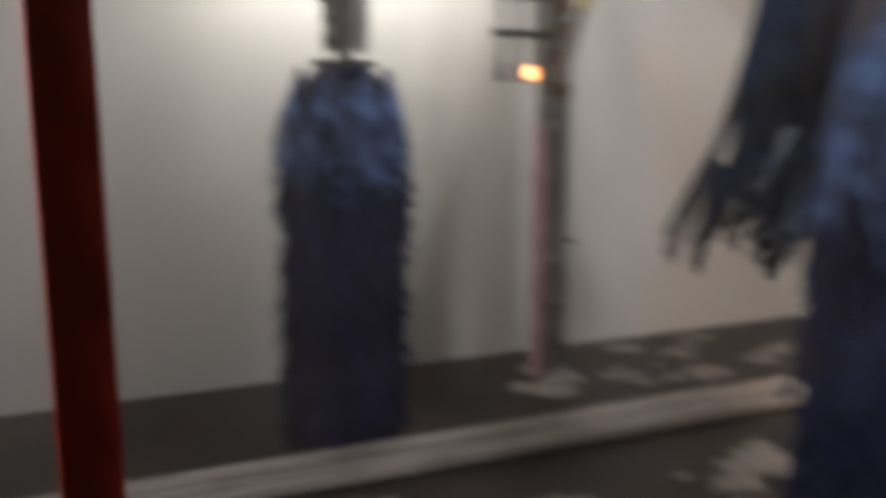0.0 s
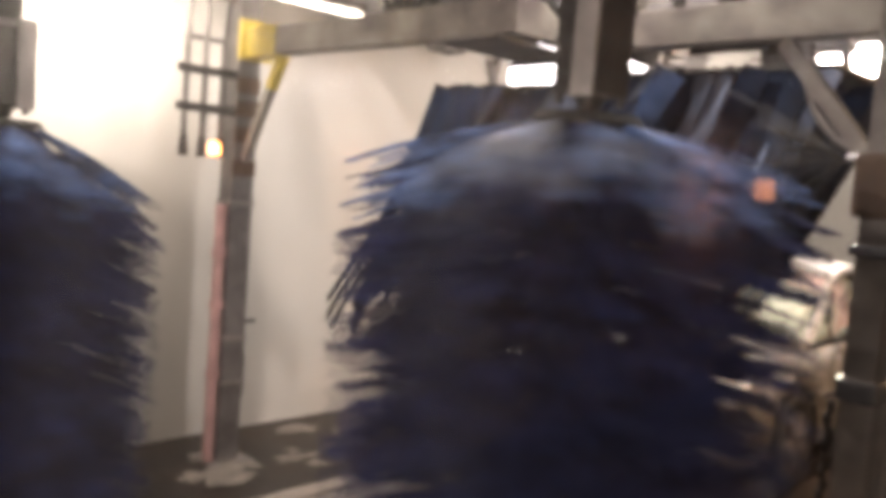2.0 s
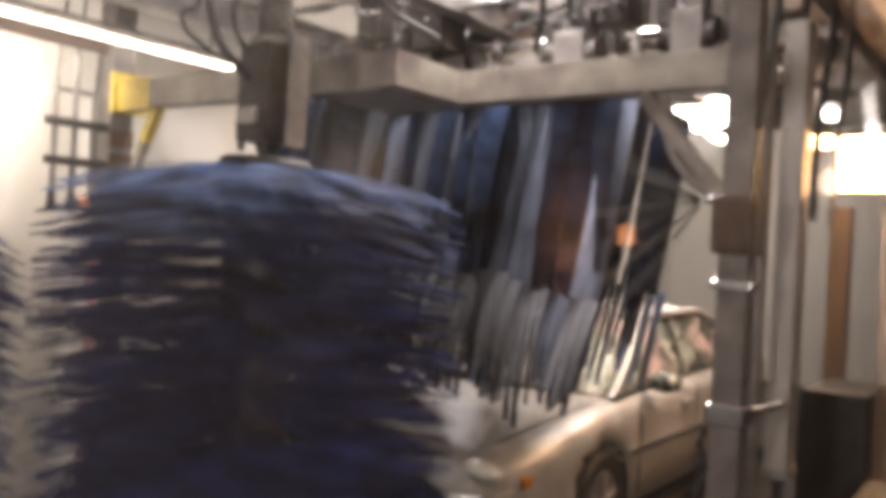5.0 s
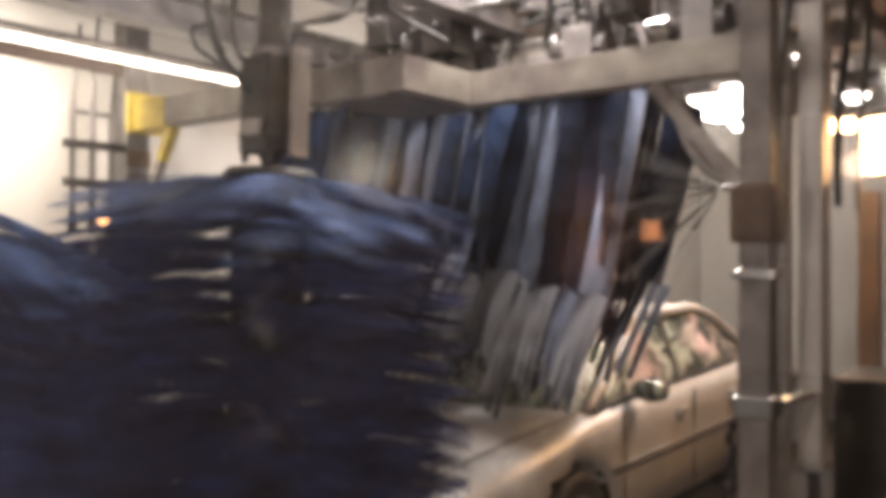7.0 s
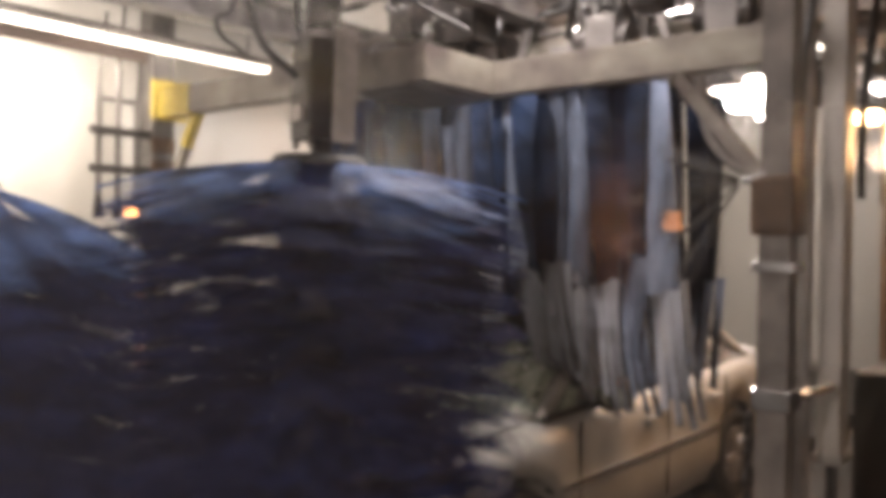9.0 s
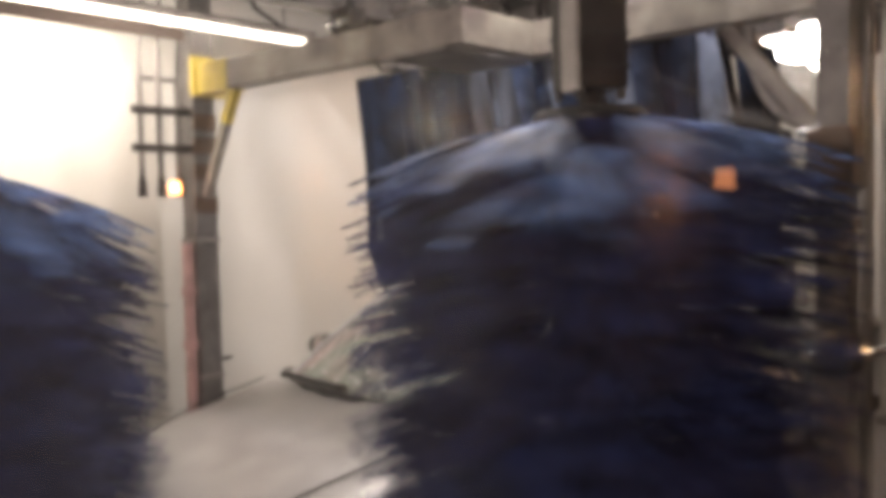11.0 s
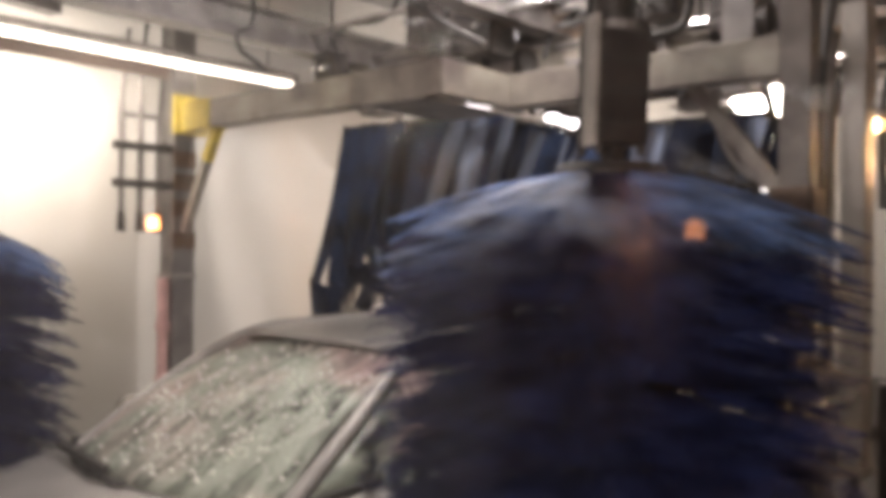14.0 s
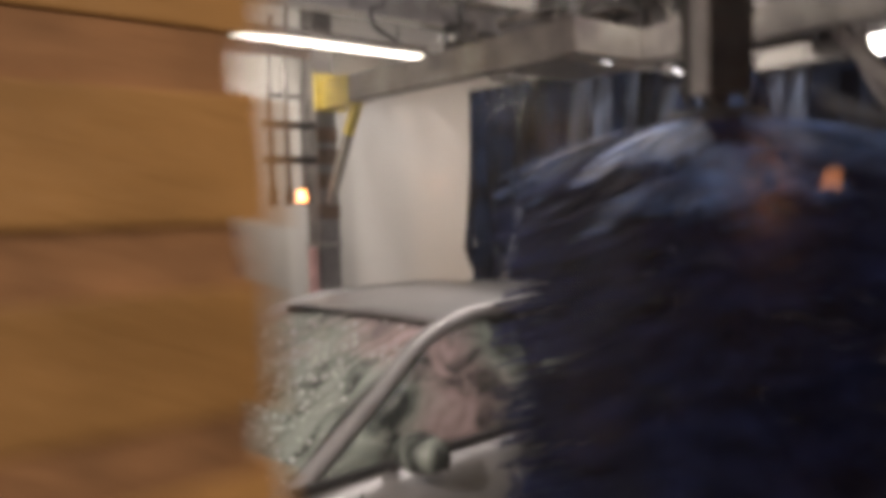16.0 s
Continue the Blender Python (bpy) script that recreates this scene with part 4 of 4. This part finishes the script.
PLACE_A = [(0, 1.43, 4.30), (5.6, 1.36, 4.28), (7.2, 1.14, 3.08), (8.2, 1.14, 3.08), (10.2, 1.06, 3.12), (12.2, 1.27, 4.30), (13.6, 1.27, 4.31), (14.4, 1.27, 4.30), (16, 1.26, 4.30)]
PLACE_B = [(0, 2.32, 1.52), (0.5, 2.32, 1.42), (1.2, 2.32, 1.40), (2.0, 2.28, 1.66), (2.6, 2.22, 1.78), (3.0, 2.20, 1.85), (3.5, 2.12, 2.07), (4.2, 2.10, 2.32),
           (5.0, 2.10, 2.46), (8.2, 2.10, 2.50), (9.0, 2.10, 2.34), (9.6, 2.18, 1.96), (10.2, 2.30, 1.48), (12.4, 2.34, 1.52), (14.2, 2.40, 1.36), (15.5, 2.35, 1.53), (16, 2.38, 1.50)]
LIFT_A = [(0, 80), (0.7, 79), (1.0, 56), (1.3, 32), (1.7, 17), (16, 13)]
LIFT_B = [(0, 80), (0.4, 74), (0.7, 60), (0.85, 46), (1.0, 28), (1.2, 12), (1.6, 6), (3.2, 4), (3.8, 1), (9.2, 1), (10, 5), (16, 5)]


def spin(t, start, ready):
    """Degrees turned by t when the brush runs up from start to ready and then runs evenly."""
    if t <= start:
        return 0
    if t < ready:
        return 180 * (t - start) ** 2 / (ready - start)
    return 180 * (ready - start) + 360 * (t - ready)


def swing(place, t):
    """The arm turns with the brush as it swings out from the middle of the tunnel."""
    return -125 * max(0.0, min(1.0, (2.5 - along(place, t)[1]) / 1.1)) if place is PLACE_B else 10.0


# how far the strips lean, towards the far wall (+1) or the near side (-1)
LEAN = [(0, 1.0), (0.5, 0.0), (0.85, -1.0), (1.1, -1.0), (1.5, 0.2), (2.0, 1.5), (2.5, 0.3), (3.0, -0.7), (3.5, 0.1), (4.1, 0.4), (4.6, 0.0), (5.1, 0.6), (6.2, 0.5),
        (7.3, 0.7), (8.0, 0.8), (8.7, 0.1), (9.1, -0.4), (9.5, 0.2), (10.0, 1.6), (10.4, 0.8), (11.2, -0.8), (12.3, 0.5), (13.1, -0.5), (13.5, 0.1), (14.05, 1.0), (14.6, 0.1), (15.3, -1.0),
        (15.6, -0.7), (16, 0.4)]
# how far the strips of the near rack fly up and back, in degrees
BACK = [(0, 0), (0.9, 5), (1.2, 45), (1.5, 40), (1.9, 5), (2.95, 8), (3.3, 58), (3.62, 60), (3.95, 8), (9.15, 2), (9.4, 55), (9.65, 60), (9.95, 8), (16, 0)]


def lean(t):
    return along(LEAN, max(0.0, min(16.0, t)))[0]


def back(t):
    return along(BACK, max(0.0, min(16.0, t)))[0]


def rack(t, far):
    """Sideways shift and height of a rack; the two swing on cranks against each other."""
    c = math.cos(math.tau * (t - 0.1) / 2.06)
    d = math.cos(math.tau * (t - 3.75) / 2.06)
    return (-0.26 * c, 2.56 - 0.17 * c) if far else (-0.2 * d, 2.50 - 0.08 * d)


def motions():
    walk(SPRAY, [(i * 0.2, pose(3.36, 1.24, 2.06, 2.5 * math.sin(i * 1.9), 0, 2.5 * math.cos(i * 2.6))) for i in range(81)])
    walk(CAR, [(t, pose(axle(t), 3.05, 0)) for t in (0, 4, 8, 12, 16)])
    for w in WHEELS:
        at = w.location.copy()
        walk(w, [(t, pose(*at, 0, -math.degrees(0.345 * t / 0.325), 0)) for t in range(17)])
    for (b, hub, pieces), place, lift, top, run in ((BRUSH_A, PLACE_A, LIFT_A, 1.97, (0.5, 1.6)), (BRUSH_B, PLACE_B, LIFT_B, 2.08, (-0.4, 1.1))):
        times = [i * 0.25 for i in range(65)]
        walk(b, [(t, pose(*along(place, t), top, 1.2 * math.sin(3.1 * t), 1.2 * math.cos(2.7 * t), swing(place, t))) for t in times])
        walk(hub, [(i * 0.1, pose(0, 0, 0, 0, 0, -1.2 * spin(i * 0.1, *run))) for i in range(161)])
        for p, z, a, jit, tier in pieces:
            rows = []
            for t, tilt in lift:
                k = tilt + jit * (0.5 if tilt > 40 else 1) + (max(0, 10 - 2 * tier) if tilt < 40 else 0)
                root = 0.16 + (0.085 - 0.012 * min(tier, 4)) * max(0.0, min(1.0, (tilt - 40) / 35))
                rows.append((t, pose(0, 0, z, 0, 0, a) @ pose(root, 0, 0, 0, k, 0)))
            walk(p, rows)
    times = [round(i * 0.2, 2) for i in range(81)]
    for rack_of, strips, mid in RACKS:
        far = mid > 3
        walk(rack_of, [(t, pose(3.6, mid + rack(t, far)[0], rack(t, far)[1])) for t in times])
        for u, w, x, y, lag, gain, turn in strips:
            up, low = [], []
            for t in times:
                inward = 0.0 if far else 0.15
                s, s2 = (lean(t - lag) + inward) * gain, (lean(t - 0.15 - lag) + inward) * gain
                fly = 0 if far else back(t - lag * 0.5) * (0.8 + 0.4 * (gain - 0.75))
                h, off = car_height(3.6 + x - axle(t)) + 0.03, abs(mid + y + rack(t, far)[0] - 3.05)
                h = 0.0 if off > 0.92 else min(h, 0.95) if off > 0.70 else h
                pivot = rack(t, far)[1] - UP * u.scale.z * math.cos(radians(15 * s)) * math.cos(radians(fly))
                drag = math.degrees(math.acos(max(-0.2, min(1.0, (pivot - h) / (LOW * u.scale.z * 0.97)))))
                up.append((t, pose(x, y, 0.0, 16 * s, 9 * (gain - 1) - fly, 0) @ pose(0, 0, 0, 0, 0, turn)))
                low.append((t, pose(0, 0, -UP, 0, 0, -turn) @ pose(0, 0, 0, 14 * s2, -max(drag, fly * 0.5), 0) @ pose(0, 0, 0, 0, 0, turn)))
            walk(u, up)
            walk(w, low)


motions()
